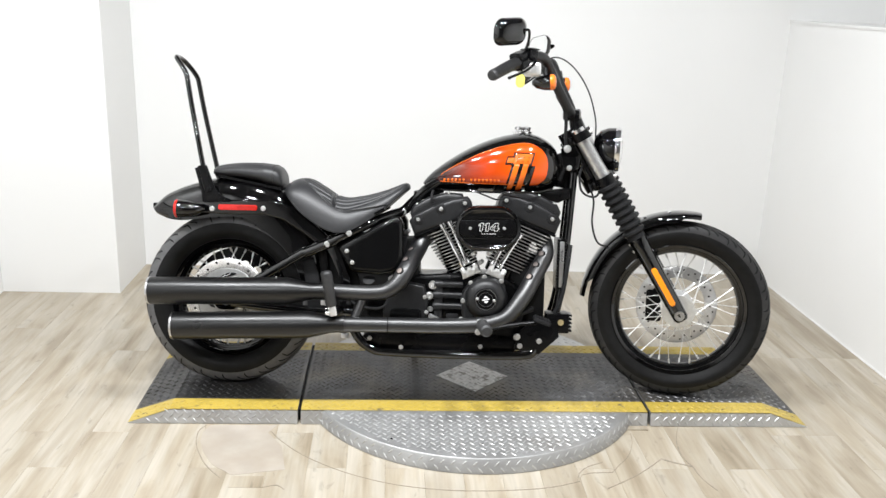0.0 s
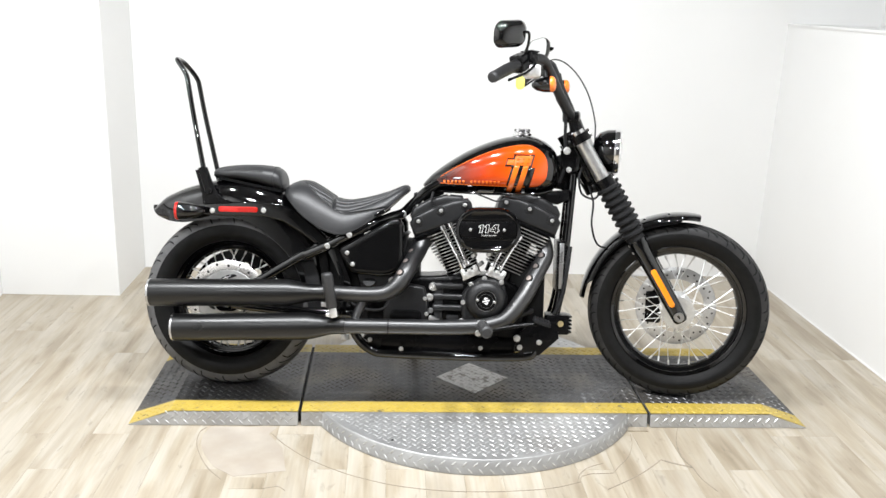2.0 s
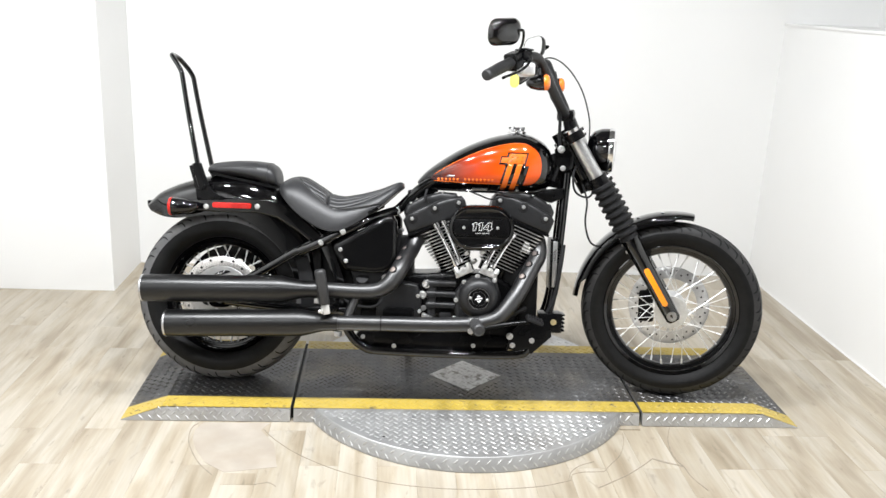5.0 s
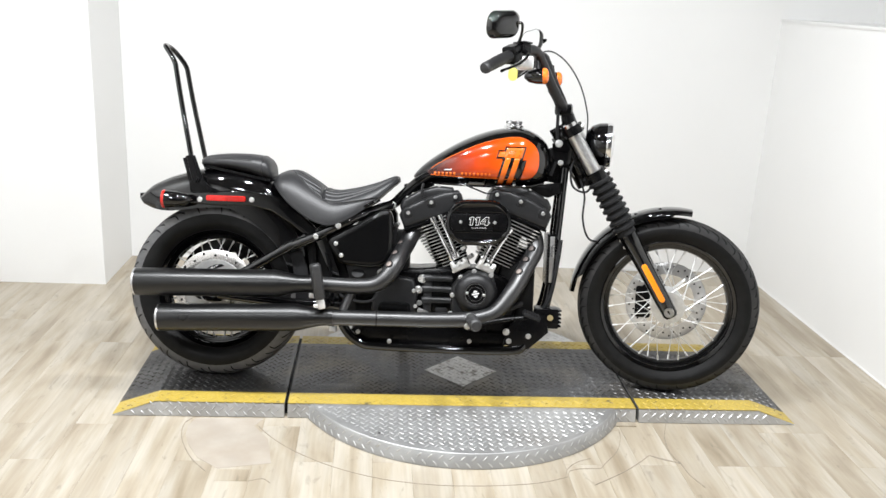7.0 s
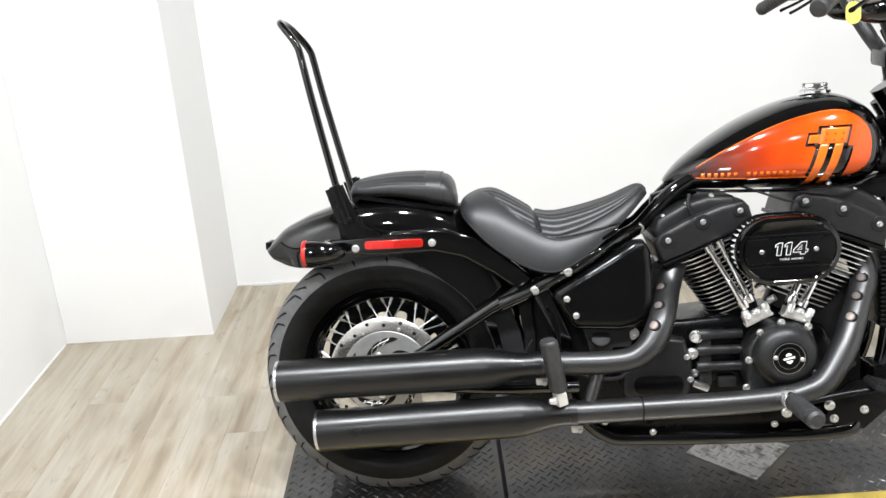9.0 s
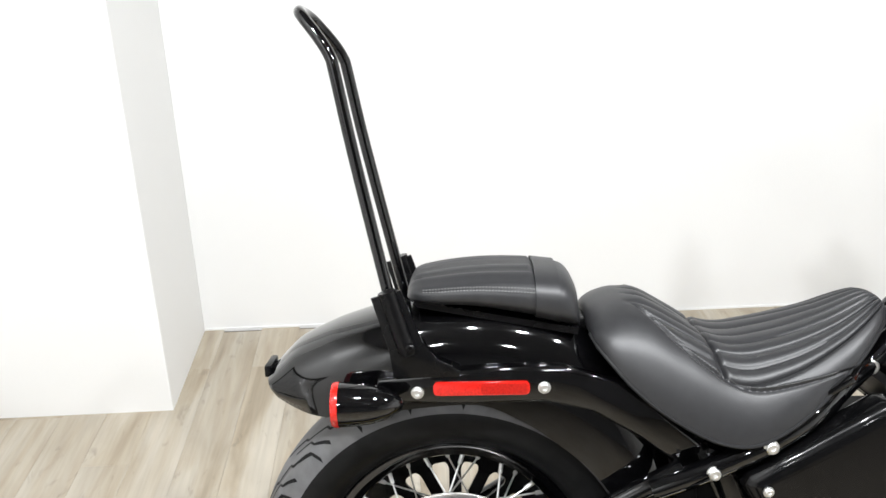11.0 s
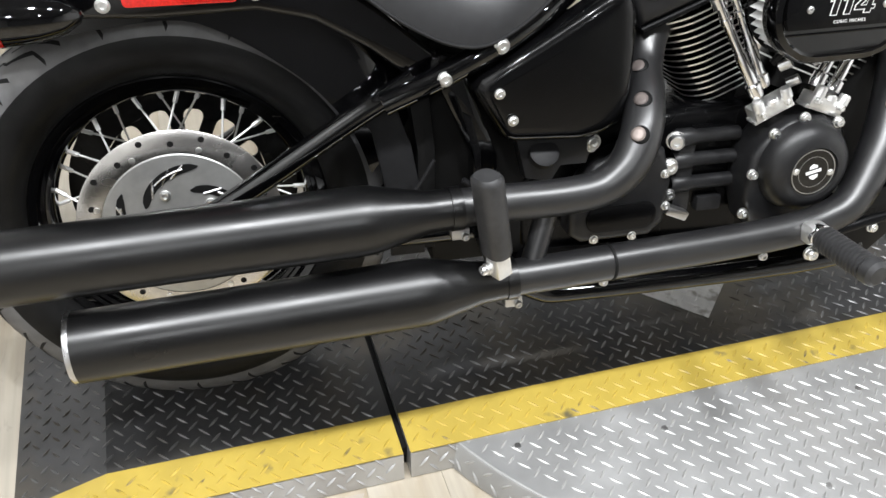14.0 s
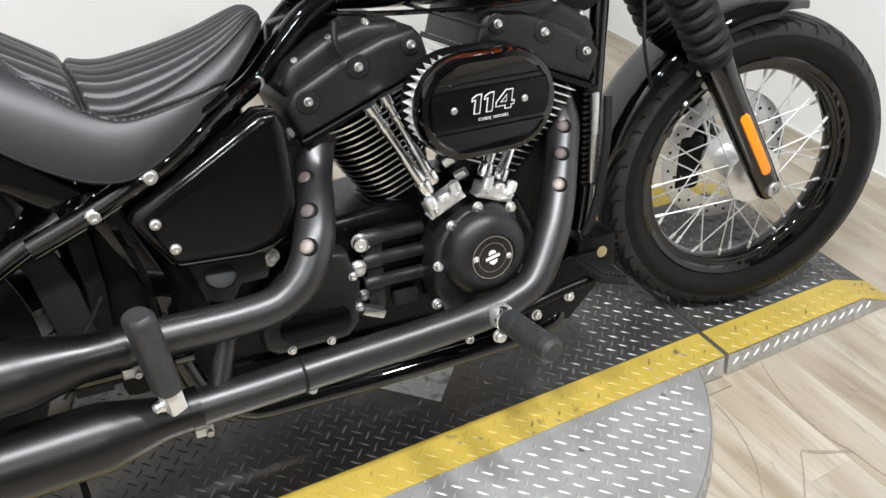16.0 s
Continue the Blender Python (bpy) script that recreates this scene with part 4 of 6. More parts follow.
# padded seats as lofts
def pad(table, steps, across, mod=None, p=2.6):
    """Rows of (x, bottom z, top z, half width); super-elliptic sections."""
    bm = bmesh.new()
    rings = []
    x0, x1 = table[0][0], table[-1][0]
    for i in range(steps + 1):
        x = x0 + (x1 - x0) * i / steps
        zb, zt, hw = lerp_table(table, x)
        ring = []
        for k in range(across):
            a = 2 * math.pi * k / across
            c, s = math.cos(a), math.sin(a)
            y = hw * math.copysign(abs(c) ** (2 / p), c)
            f = math.copysign(abs(s) ** (2 / p), s)
            zm = zb + (zt - zb) * 0.42
            z = zm + f * ((zt - zm) if f > 0 else (zm - zb))
            xx = x
            if mod:
                xx, y, z = mod(x, y, z, hw, max(f, 0), zt)
            ring.append(Vector((xx, y, z)))
        rings.append(ring)
    bridge(bm, rings)
    return bm


pil = sub("passenger_pad")
ptab = [(-0.070, 0.764, 0.770, 0.050), (-0.062, 0.759, 0.787, 0.072), (-0.035, 0.755, 0.796, 0.086), (0.03, 0.751, 0.804, 0.093), (0.10, 0.738, 0.805, 0.093), (0.145, 0.726, 0.801, 0.090), (0.170, 0.717, 0.795, 0.085), (0.184, 0.714, 0.772, 0.075), (0.187, 0.716, 0.745, 0.062)]


def pil_ribs(x, y, z, hw, f, zt):
    if f > 0.75 and x < 0.118:
        z += 0.0042 * abs(math.cos(y / hw * 9.0)) * min((f - 0.75) * 8, 1.0)
    return x, y, z


part("cushion", pad(ptab, 60, 72, pil_ribs), VINYL, pil, "black vinyl passenger cushion")
stab = [(x, *[v + d for v, d in zip(lerp_table(ptab, x), (-0.0025, 0.0040, 0.0040))]) for x in (0.120, 0.131, 0.143, 0.155)]
part("strap", pad(stab, 6, 72), VINYL, pil, "black vinyl strap")
bm = bmesh.new()
for up in (0.72, 0.63):
    for i in range(36):
        xa = -0.045 + i * 0.0046
        zb, zt, hw = lerp_table(ptab, xa)
        zz = zb + (zt - zb) * up
        box((xa, -hw * 0.985 - 0.0012, zz - 0.0006), (xa + 0.0026, -hw * 0.985 + 0.002, zz + 0.0007), 0, bm)
part("stitching", bm, STITCH, pil)["kind"] = "stuff"
part("pad_base", prism([(-0.055, 0.756), (0.182, 0.710), (0.184, 0.720), (-0.06, 0.766)], 0.15, (0, -0.075, 0)), SATIN, pil)
part("pad_bracket", box((0.172, -0.030, 0.690), (0.222, 0.030, 0.722), 0.006), SATIN, pil)

seat = sub("solo_seat")
# rows of x, lower edge z, crown z, half width at the lower edge
SEAT = [(0.198, 0.716, 0.728, 0.066), (0.204, 0.704, 0.736, 0.096), (0.222, 0.684, 0.748, 0.124), (0.250, 0.653, 0.757, 0.140), (0.285, 0.623, 0.753, 0.151), (0.330, 0.594, 0.729, 0.160), (0.375, 0.574, 0.702, 0.165), (0.420, 0.570, 0.693, 0.165), (0.465, 0.588, 0.697, 0.159), (0.510, 0.616, 0.705, 0.145), (0.560, 0.656, 0.718, 0.120), (0.595, 0.687, 0.732, 0.099), (0.622, 0.711, 0.743, 0.076), (0.640, 0.725, 0.746, 0.052), (0.646, 0.731, 0.742, 0.036)]
SEAM = [(0.262, 0.80), (0.290, 0.66), (0.330, 0.51), (0.375, 0.42), (0.44, 0.36), (0.50, 0.28), (0.545, 0.14), (0.57, 0.0), (0.60, -0.2)]
LINES = [0.42 + 0.132 * k for k in range(5)]


def seat_point(x, q, lift=0.0):
    """A point of the saddle: q runs 0 at the near lower edge, 1 on the crown, 2 at the far lower edge."""
    zb, zt, hw = lerp_table(SEAT, x)
    p = 1 - abs(q - 1)
    ang = math.pi / 2 * p
    c, sn = math.cos(ang) ** 0.86, math.sin(ang) ** 0.90
    y, h = hw * c, (zt - zb) * sn
    seam = lerp_table(SEAM, min(max(x, 0.262), 0.60))[0]
    on = min(1.0, max(0.0, (p - seam) / 0.02))
    joint = min(1.0, abs(x - 0.372) / 0.010)
    dz = lift
    if 0.240 < x < 0.644:
        d = min(abs(p - w) for w in LINES)
        k = 1 - min(d / 0.066, 1.0)
        crown = math.sqrt(max(1 - k * k, 0))
        if p < LINES[0]:
            crown = math.sqrt(max(1 - max(1 - (LINES[0] - p) / 0.05, 0) ** 2, 0))
        ends = min(1.0, max(0, (x - 0.250) / 0.03), max(0, (0.644 - x) / 0.015))
        dz += (0.0068 * crown - 0.0034) * on * joint * ends
        dz -= 0.0022 * math.exp(-((p - seam) / 0.018) ** 2) * ends
        dz -= 0.0075 * math.exp(-((x - 0.372) / 0.004) ** 2) * on
    dz -= 0.012 * max(0.0, 0.75 - abs(x - 0.40) / 0.2) * p ** 4       # dished middle
    n = Vector((0, c / max(hw, 1e-3), sn / max(zt - zb, 1e-3))).normalized()
    y, h = y + n.y * dz, h + n.z * dz
    xx = x + 0.020 * (1 - p) * math.exp(-((x - 0.372) / 0.05) ** 2) * min(1, p / 0.2)
    return Vector((xx, -y if q < 1 else y, zb + h))


bm = bmesh.new()
rings = []
for i in range(221):
    x = SEAT[0][0] + (SEAT[-1][0] - SEAT[0][0]) * i / 220
    zb, zt, hw = lerp_table(SEAT, x)
    rings.append([seat_point(x, 2 * k / 190) for k in range(191)] + [Vector((x, hw * u, zb - 0.001)) for u in (0.8, 0.3, -0.3, -0.8)])
bridge(bm, rings)
part("cushion", bm, VINYL, seat, "black vinyl solo saddle with pleated top")
for sg in (0, 1):
    edge = [seat_point(x, 0.0 if sg == 0 else 2.0) for x in [0.200 + 0.444 * i / 60 for i in range(61)]]
    part("piping", tube(edge, 0.0028, 8), SOFT, seat, "black edge piping")
    bm = bmesh.new()
    for row in (0.020, -0.030):
        for i in range(88):
            x = 0.272 + i * 0.0031
            p = lerp_table(SEAM, x)[0] - 0.012 - row
            if p < 0.02:
                continue
            a_, b_ = (seat_point(xx, p if sg == 0 else 2 - p, 0.0004) for xx in (x, x + 0.0020))
            tube([a_, b_], 0.0006, 4, bm)
    part("stitching", bm, STITCH, seat)["kind"] = "stuff"

# fuel tank
TANK = [(0.683, 0.757, 0.764, 0.014), (0.692, 0.750, 0.777, 0.030), (0.72, 0.742, 0.806, 0.056), (0.78, 0.737, 0.851, 0.090), (0.86, 0.733, 0.898, 0.120), (0.95, 0.731, 0.934, 0.139), (1.03, 0.731, 0.950, 0.146), (1.08, 0.733, 0.948, 0.143), (1.13, 0.740, 0.927, 0.126), (1.16, 0.753, 0.900, 0.102), (1.176, 0.775, 0.868, 0.070), (1.183, 0.800, 0.838, 0.035)]
TP = 2.5


def tank_side(x, z):
    """Half width of the tank at x, z."""
    zb, zt, hw = lerp_table(TANK, x)
    zm = zb + (zt - zb) * 0.42
    f = (z - zm) / ((zt - zm) if z > zm else (zm - zb))
    f = max(-0.999, min(0.999, f))
    return hw * (1 - abs(f) ** TP) ** (1 / TP)


tank = sub("fuel_tank", Matrix.Translation((0.012, 0.014, -0.010)))
part("shell", pad(TANK, 90, 88, None, TP), GLOSS, tank, "gloss black teardrop tank")


def decal(rows, mat, lift, name, s, nz=14, label=""):
    """Rows of (x, low z, high z): a painted patch that lies on the tank's side."""
    bm = bmesh.new()
    vs = []
    for x, za, zb in rows:
        vs.append([bm.verts.new((x, s * (tank_side(x, za + (zb - za) * k / nz) + lift), za + (zb - za) * k / nz)) for k in range(nz + 1)])
    for a, b in zip(vs, vs[1:]):
        for k in range(nz):
            bm.faces.new((a[k], a[k + 1], b[k + 1], b[k]))
    ob = part(name, bm, mat, tank, label)
    ob.modifiers.new("thickness", "SOLIDIFY").thickness = 0.0004
    return ob


def fade_material():
    m = material("orange_fade_paint", (0.70, 0.075, 0.004), 0.12, coat=0.3, spec=0.4)
    nt = m.node_tree
    b = nt.nodes["Principled BSDF"]
    tc = nt.nodes.new("ShaderNodeTexCoord")
    sp = nt.nodes.new("ShaderNodeSeparateXYZ")
    nt.links.new(tc.outputs["Object"], sp.inputs[0])
    n = nt.nodes.new("ShaderNodeTexNoise")
    n.inputs["Scale"].default_value = 14
    nt.links.new(tc.outputs["Object"], n.inputs["Vector"])
    ad = nt.nodes.new("ShaderNodeMath")
    ad.operation = "MULTIPLY_ADD"
    ad.inputs[1].default_value = 0.05
    nt.links.new(n.outputs["Fac"], ad.inputs[0])
    nt.links.new(sp.outputs[0], ad.inputs[2])
    r = nt.nodes.new("ShaderNodeValToRGB")
    r.color_ramp.elements[0].position, r.color_ramp.elements[0].color = 0.0, (0.035, 0.006, 0.004, 1)
    r.color_ramp.elements[1].position, r.color_ramp.elements[1].color = 1.0, (0.70, 0.085, 0.005, 1)
    r.color_ramp.elements.new(0.35).color = (0.22, 0.025, 0.008, 1)
    r.color_ramp.elements.new(0.62).color = (0.50, 0.045, 0.005, 1)
    mp = nt.nodes.new("ShaderNodeMapRange")
    mp.inputs[1].default_value, mp.inputs[2].default_value = 0.785, 1.015
    nt.links.new(ad.outputs[0], mp.inputs[0])
    nt.links.new(mp.outputs[0], r.inputs[0])
    nt.links.new(r.outputs[0], b.inputs["Base Color"])
    return m


FADE = fade_material()
STRIPE_O = material("bright_orange_paint", (0.80, 0.15, 0.012), 0.2, coat=0.3, spec=0.4, grain=(40, 0.05))
PANEL = [(0.735, 0.769, 0.783), (0.76, 0.7665, 0.802), (0.80, 0.765, 0.827), (0.85, 0.763, 0.853), (0.90, 0.762, 0.876), (0.95, 0.761, 0.894), (1.00, 0.760, 0.906), (1.04, 0.760, 0.911), (1.07, 0.761, 0.908), (1.095, 0.765, 0.896), (1.113, 0.777, 0.880), (1.124, 0.796, 0.860), (1.128, 0.820, 0.838)]
for s in (-1, 1):
    tab = [lerp_table([(i, *r) for i, r in enumerate(PANEL)], i / 4) for i in range(4 * (len(PANEL) - 1) + 1)]
    decal(tab, FADE, 0.0005, "orange_panel", s, 22, "orange panel fading to black at its tail")
    decal([(x, hi - 0.0022, hi) for x, lo, hi in tab[2:34]], STRIPE_O, 0.0012, "pinstripe", s, 1)
    decal([(x, lo, lo + 0.0022) for x, lo, hi in tab[2:30]], STRIPE_O, 0.0012, "pinstripe", s, 1)
    # the slanted numeral: a black field, two bars, and a flag block over them
    def slant(x0, x1, z0, z1, mat, lift, name, n=10, lean=0.27):
        bm = bmesh.new()
        vs = []
        for i in range(n + 1):
            z = z0 + (z1 - z0) * i / n
            off = (z - 0.760) * lean
            row = []
            for k in range(7):
                x = x0 + (x1 - x0) * k / 6 + off
                row.append(bm.verts.new((x, s * (tank_side(x, z) + lift), z)))
            vs.append(row)
        for a, b in zip(vs, vs[1:]):
            for k in range(6):
                bm.faces.new((a[k], a[k + 1], b[k + 1], b[k]))
        ob = part(name, bm, mat, tank)
        ob.modifiers.new("thickness", "SOLIDIFY").thickness = 0.0004
        return ob
    slant(0.9800, 1.0640, 0.746, 0.829, GLOSS, 0.0013, "numeral_field")
    slant(0.9760, 1.0500, 0.829, 0.876, GLOSS, 0.0013, "numeral_field")
    slant(0.9560, 0.9770, 0.832, 0.862, GLOSS, 0.0013, "numeral_field")
    slant(0.9880, 1.0070, 0.742, 0.836, STRIPE_O, 0.0021, "numeral_bar")
    slant(1.0200, 1.0390, 0.742, 0.836, STRIPE_O, 0.0021, "numeral_bar")
    slant(0.9830, 1.0450, 0.836, 0.871, STRIPE_O, 0.0021, "numeral_flag")
    slant(0.9600, 0.9840, 0.838, 0.857, STRIPE_O, 0.0021, "numeral_flag")
    for i in range(3):
        for j in range(2):
            slant(0.994 + i * 0.018, 0.999 + i * 0.018, 0.842 + j * 0.014, 0.847 + j * 0.014, FADE, 0.0028, "flag_mark", 1)
    # row of plain bars where the maker's lettering runs
    for i in range(15):
        if i == 6:
            continue
        xx = 0.758 + i * 0.0138
        slant(xx, xx + 0.0072, 0.7685, 0.7790, STRIPE_O, 0.0012, "letter_bar", 1, 0)
    slant(0.772, 0.798, 0.784, 0.790, ALLOY, 0.0011, "small_badge", 1, 0.8)
cap = part("filler_cap", lathe([(-0.006, 0.036), (0.0, 0.036), (0.003, 0.030), (0.006, 0.030), (0.008, 0.024), (0.015, 0.022), (0.017, 0.018), (0.017, 0.0)], (1.042, -0.01, 0.957), (0.0, -0.05, 1), 28), CHROME, tank, "chrome filler cap")
for i in range(6):
    a = i * math.pi / 3
    part("cap_lug", box((-0.006, -0.003, -0.004), (0.006, 0.003, 0.006), 0.002, None, 1, Matrix.Translation((1.042 + 0.024 * math.cos(a), -0.01 + 0.026 * math.sin(a), 0.968)) @ Matrix.Rotation(a, 4, "Z")), CHROME, cap)
part("tank_seam", tube(smooth_path([(0.70, -0.03, 0.742), (0.80, -0.088, 0.7365), (0.95, -0.12, 0.7335), (1.08, -0.122, 0.737), (1.15, -0.09, 0.752)], 6), 0.004, 8), GLOSS, tank)
part("tank_mount", prism([(0.645, 0.700), (0.690, 0.700), (0.76, 0.728), (0.76, 0.748), (0.70, 0.745), (0.650, 0.730)], 0.03, (0, -0.030, 0), 0.006), SATIN, tank)
bolt((0.669, -0.030, 0.713), OUT, tank, 0.0125, 0.010, ALLOY)

# ---- frame ----
fr = sub("frame")
for s in (-1, 1):
    part("side_rail", tube(smooth_path([(1.19, s * 0.035, 0.83), (1.0, s * 0.045, 0.800), (0.82, s * 0.045, 0.780), (0.725, s * 0.036, 0.740), (0.665, s * 0.034, 0.686), (0.624, s * 0.040, 0.646), (0.575, s * 0.080, 0.628), (0.515, s * 0.128, 0.602), (0.443, s * 0.146, 0.566), (0.366, s * 0.142, 0.526), (0.285, s * 0.134, 0.490)], 6), 0.0175, 16), GLOSS, fr, "gloss black frame tube")
    part("swingarm_tube", tube(smooth_path([(0.33, s * 0.128, 0.520), (0.25, s * 0.126, 0.475), (0.12, s * 0.124, 0.395), (0.02, s * 0.122, 0.335)], 6), 0.0165, 14), GLOSS, fr, "gloss black swingarm tube")
    part("swingarm_tube", tube(smooth_path([(0.46, s * 0.12, 0.280), (0.25, s * 0.124, 0.285), (0.02, s * 0.122, 0.305)], 5), 0.018, 14), GLOSS, fr)
    part("axle_plate", prism(rounded(0.085, 0.075, 0.026, 6, 0.0, 0.315), s * 0.014, (0, s * 0.112, 0), 0.003), GLOSS, fr)
    part("upright", prism([(0.365, 0.555), (0.395, 0.545), (0.425, 0.460), (0.448, 0.400), (0.452, 0.300), (0.410, 0.290), (0.412, 0.395), (0.390, 0.450), (0.352, 0.530)], s * 0.035, (0, s * 0.100, 0), 0.006), GLOSS, fr, "gloss black pivot casting")
    part("upright_web", prism([(0.395, 0.470), (0.408, 0.463), (0.422, 0.410), (0.424, 0.345), (0.414, 0.345), (0.412, 0.405)], s * 0.004, (0, s * 0.136, 0), 0.001), SATIN, fr)
    part("cradle_tube", tube(smooth_path([(0.43, s * 0.10, 0.330), (0.46, s * 0.11, 0.215), (0.52, s * 0.115, 0.152), (0.62, s * 0.115, 0.138), (1.04, s * 0.115, 0.138), (1.12, s * 0.10, 0.165), (1.175, s * 0.065, 0.25), (1.205, s * 0.05, 0.36), (1.222, s * 0.045, 0.55), (1.236, s * 0.04, 0.74), (1.240, s * 0.036, 0.80)], 6), 0.0165, 14), GLOSS, fr, "gloss black cradle tube")
    bolt((0.366, s * 0.157, 0.526), (0, s, 0), fr, 0.0088, 0.008)
    bolt((0.443, s * 0.162, 0.567), (0, s, 0), fr, 0.0088, 0.008)
    bolt((0.625, s * 0.046, 0.644), (0, s, 0), fr, 0.0125, 0.010)
    part("rail_clip", box((0.50, s * 0.125 - 0.012, 0.622), (0.575, s * 0.135 + 0.012, 0.634), 0.004, None, 2, Matrix.Translation((0.5375, 0, 0.628)) @ Matrix.Rotation(radians(-31), 4, "Y") @ Matrix.Translation((-0.5375, 0, -0.618))), GLOSS, fr)
part("neck", tube([(1.212, 0, 0.950), (1.312, 0, 0.785)], 0.034, 24), GLOSS, fr, "gloss black steering head")
part("gusset", prism([(1.11, 0.76), (1.235, 0.74), (1.265, 0.80), (1.215, 0.88), (1.16, 0.86)], 0.05, (0, -0.025, 0), 0.006), SATIN, fr)
part("neck_cover", prism([(1.190, 0.885), (1.225, 0.905), (1.262, 0.865), (1.256, 0.815), (1.222, 0.800), (1.195, 0.83)], 0.012, (0, -0.062, 0), 0.004), GLOSS, fr)
bolt((1.213, -0.063, 0.885), OUT, fr, 0.011, 0.008)
bolt((1.222, -0.063, 0.817), OUT, fr, 0.008, 0.007)
part("coil_cover", prism([(1.075, 0.728), (1.165, 0.738), (1.225, 0.745), (1.228, 0.710), (1.185, 0.690), (1.120, 0.704)], 0.15, (0, -0.075, 0), 0.010), SATIN, fr, "matt black coil cover")
part("rear_inner_guard", prism([(0.318, 0.53), (0.355, 0.53), (0.365, 0.40), (0.362, 0.24), (0.332, 0.24), (0.336, 0.40)], 0.20, (0, -0.100, 0), 0.010), DARK, fr, "black plastic mud guard")
for s in (-1, 1):
    part("guard_flange", prism([(0.258, 0.462), (0.308, 0.472), (0.328, 0.414), (0.341, 0.338), (0.345, 0.235), (0.292, 0.235), (0.287, 0.350), (0.270, 0.438)], s * 0.012, (0, s * 0.090, 0), 0.005), SOFT, fr, "dark rubber side flange")
part("seat_valance", prism([(0.235, 0.69), (0.30, 0.63), (0.36, 0.575), (0.44, 0.575), (0.38, 0.60), (0.28, 0.70)], 0.19, (0, -0.095, 0), 0.008), GLOSS, fr)

# side cover
sc_out = [(0.406, 0.508), (0.414, 0.525), (0.487, 0.566), (0.555, 0.606), (0.594, 0.630), (0.620, 0.630), (0.634, 0.606), (0.637, 0.550), (0.636, 0.490), (0.626, 0.446), (0.595, 0.428), (0.560, 0.422), (0.462, 0.428), (0.446, 0.436)]
sc = sub("side_cover")
for s in (-1, 1):
    bm = prism(sc_out, s * 0.062, (0, s * 0.108, 0), 0.024, None, 5)
    part("panel", bm, SEMIGLOSS, sc, "semi-gloss black side cover")
    bolt((0.438, s * 0.174, 0.505), (0, s, 0), sc, 0.0062, 0.005)
    bolt((0.458, s * 0.174, 0.465), (0, s, 0), sc, 0.0062, 0.005)
part("lower_flap", prism([(0.470, 0.436), (0.545, 0.430), (0.600, 0.430), (0.585, 0.375), (0.545, 0.375), (0.530, 0.350), (0.490, 0.360), (0.480, 0.40)], 0.03, (0, -0.140, 0), 0.006), WRINKLE, sc)
bolt((0.593, -0.138, 0.408), OUT, sc, 0.010, 0.008)
part("oil_filler", lathe([(0, 0.022), (0.012, 0.022), (0.014, 0.017), (0.014, 0.0)], (0.515, -0.14, 0.395), (0, -0.6, 0.6), 20), SOFT, sc)

# ---- engine ----
eng = sub("engine")
# two black boxes added to fill the space with shade behind the covers
part("electrics_tray", box((0.585, -0.080, 0.20), (0.690, 0.080, 0.55), 0.012), DARK, eng)
part("battery_tray", box((0.358, -0.080, 0.20), (0.585, 0.080, 0.56), 0.015), DARK, eng)
EC = Vector((0.910, 0, 0.295))
part("crankcase", prism([(0.720, 0.42), (0.86, 0.43), (0.98, 0.425), (1.05, 0.39), (1.085, 0.32), (1.07, 0.20), (1.03, 0.165), (0.70, 0.165), (0.55, 0.17), (0.50, 0.22), (0.50, 0.33), (0.56, 0.40), (0.66, 0.42)], 0.19, (0, -0.085, 0), 0.018, None, 3), SATIN, eng, "wrinkle black crankcase")
# black box added behind the front pipe, standing in for deep shade
part("front_case", box((1.02, -0.055, 0.17), (1.150, 0.085, 0.50), 0.02), DARK, eng)
part("oil_pan", prism([(0.49, 0.19), (0.53, 0.152), (0.62, 0.142), (1.03, 0.142), (1.085, 0.175), (1.06, 0.20), (0.52, 0.22)], 0.20, (0, -0.10, 0), 0.010), SATIN, eng)
cam_out = [(x, z - 0.005) for x, z in ((0.862, 0.250), (0.846, 0.300), (0.848, 0.372), (0.872, 0.404), (0.905, 0.426), (0.962, 0.428), (0.996, 0.408), (1.010, 0.360), (1.002, 0.300), (0.972, 0.258), (0.920, 0.242))]
cc = part("cam_cover", prism(cam_out, -0.075, (0, -0.088, 0), 0.016, None, 4), WRINKLE, eng, "wrinkle black cam cover")
MED = Vector((0.931, -0.163, 0.349))
part("cover_dome", lathe([(0.0, 0.0735), (0.010, 0.0725), (0.022, 0.067), (0.031, 0.057), (0.036, 0.046), (0.037, 0.040), (0.033, 0.0385), (0.033, 0.0)], MED, OUT, 56), WRINKLE, cc)
part("medallion", lathe([(0.032, 0.0), (0.0335, 0.0), (0.0335, 0.038), (0.032, 0.0385)], MED, OUT, 48), GLOSS, cc, "gloss black round medallion")
part("medallion_ring", lathe([(0.0332, 0.0365), (0.0346, 0.0365), (0.0346, 0.0352), (0.0332, 0.0352)], MED, OUT, 48, closed=True), ALLOY, cc)
part("medallion_ring", lathe([(0.0332, 0.0250), (0.0342, 0.0250), (0.0342, 0.0244), (0.0332, 0.0244)], MED, OUT, 48, closed=True), ALLOY, cc)
yb = MED.y - 0.0336
part("badge_bar", prism([(0.919, 0.3445), (0.944, 0.3500), (0.943, 0.3545), (0.918, 0.3490)], -0.0012, (0, yb, 0)), WHITEINK, cc)
part("badge_shield", prism([(0.924, 0.358), (0.929, 0.362), (0.936, 0.360), (0.937, 0.3565), (0.924, 0.3535)], -0.0012, (0, yb, 0)), WHITEINK, cc)
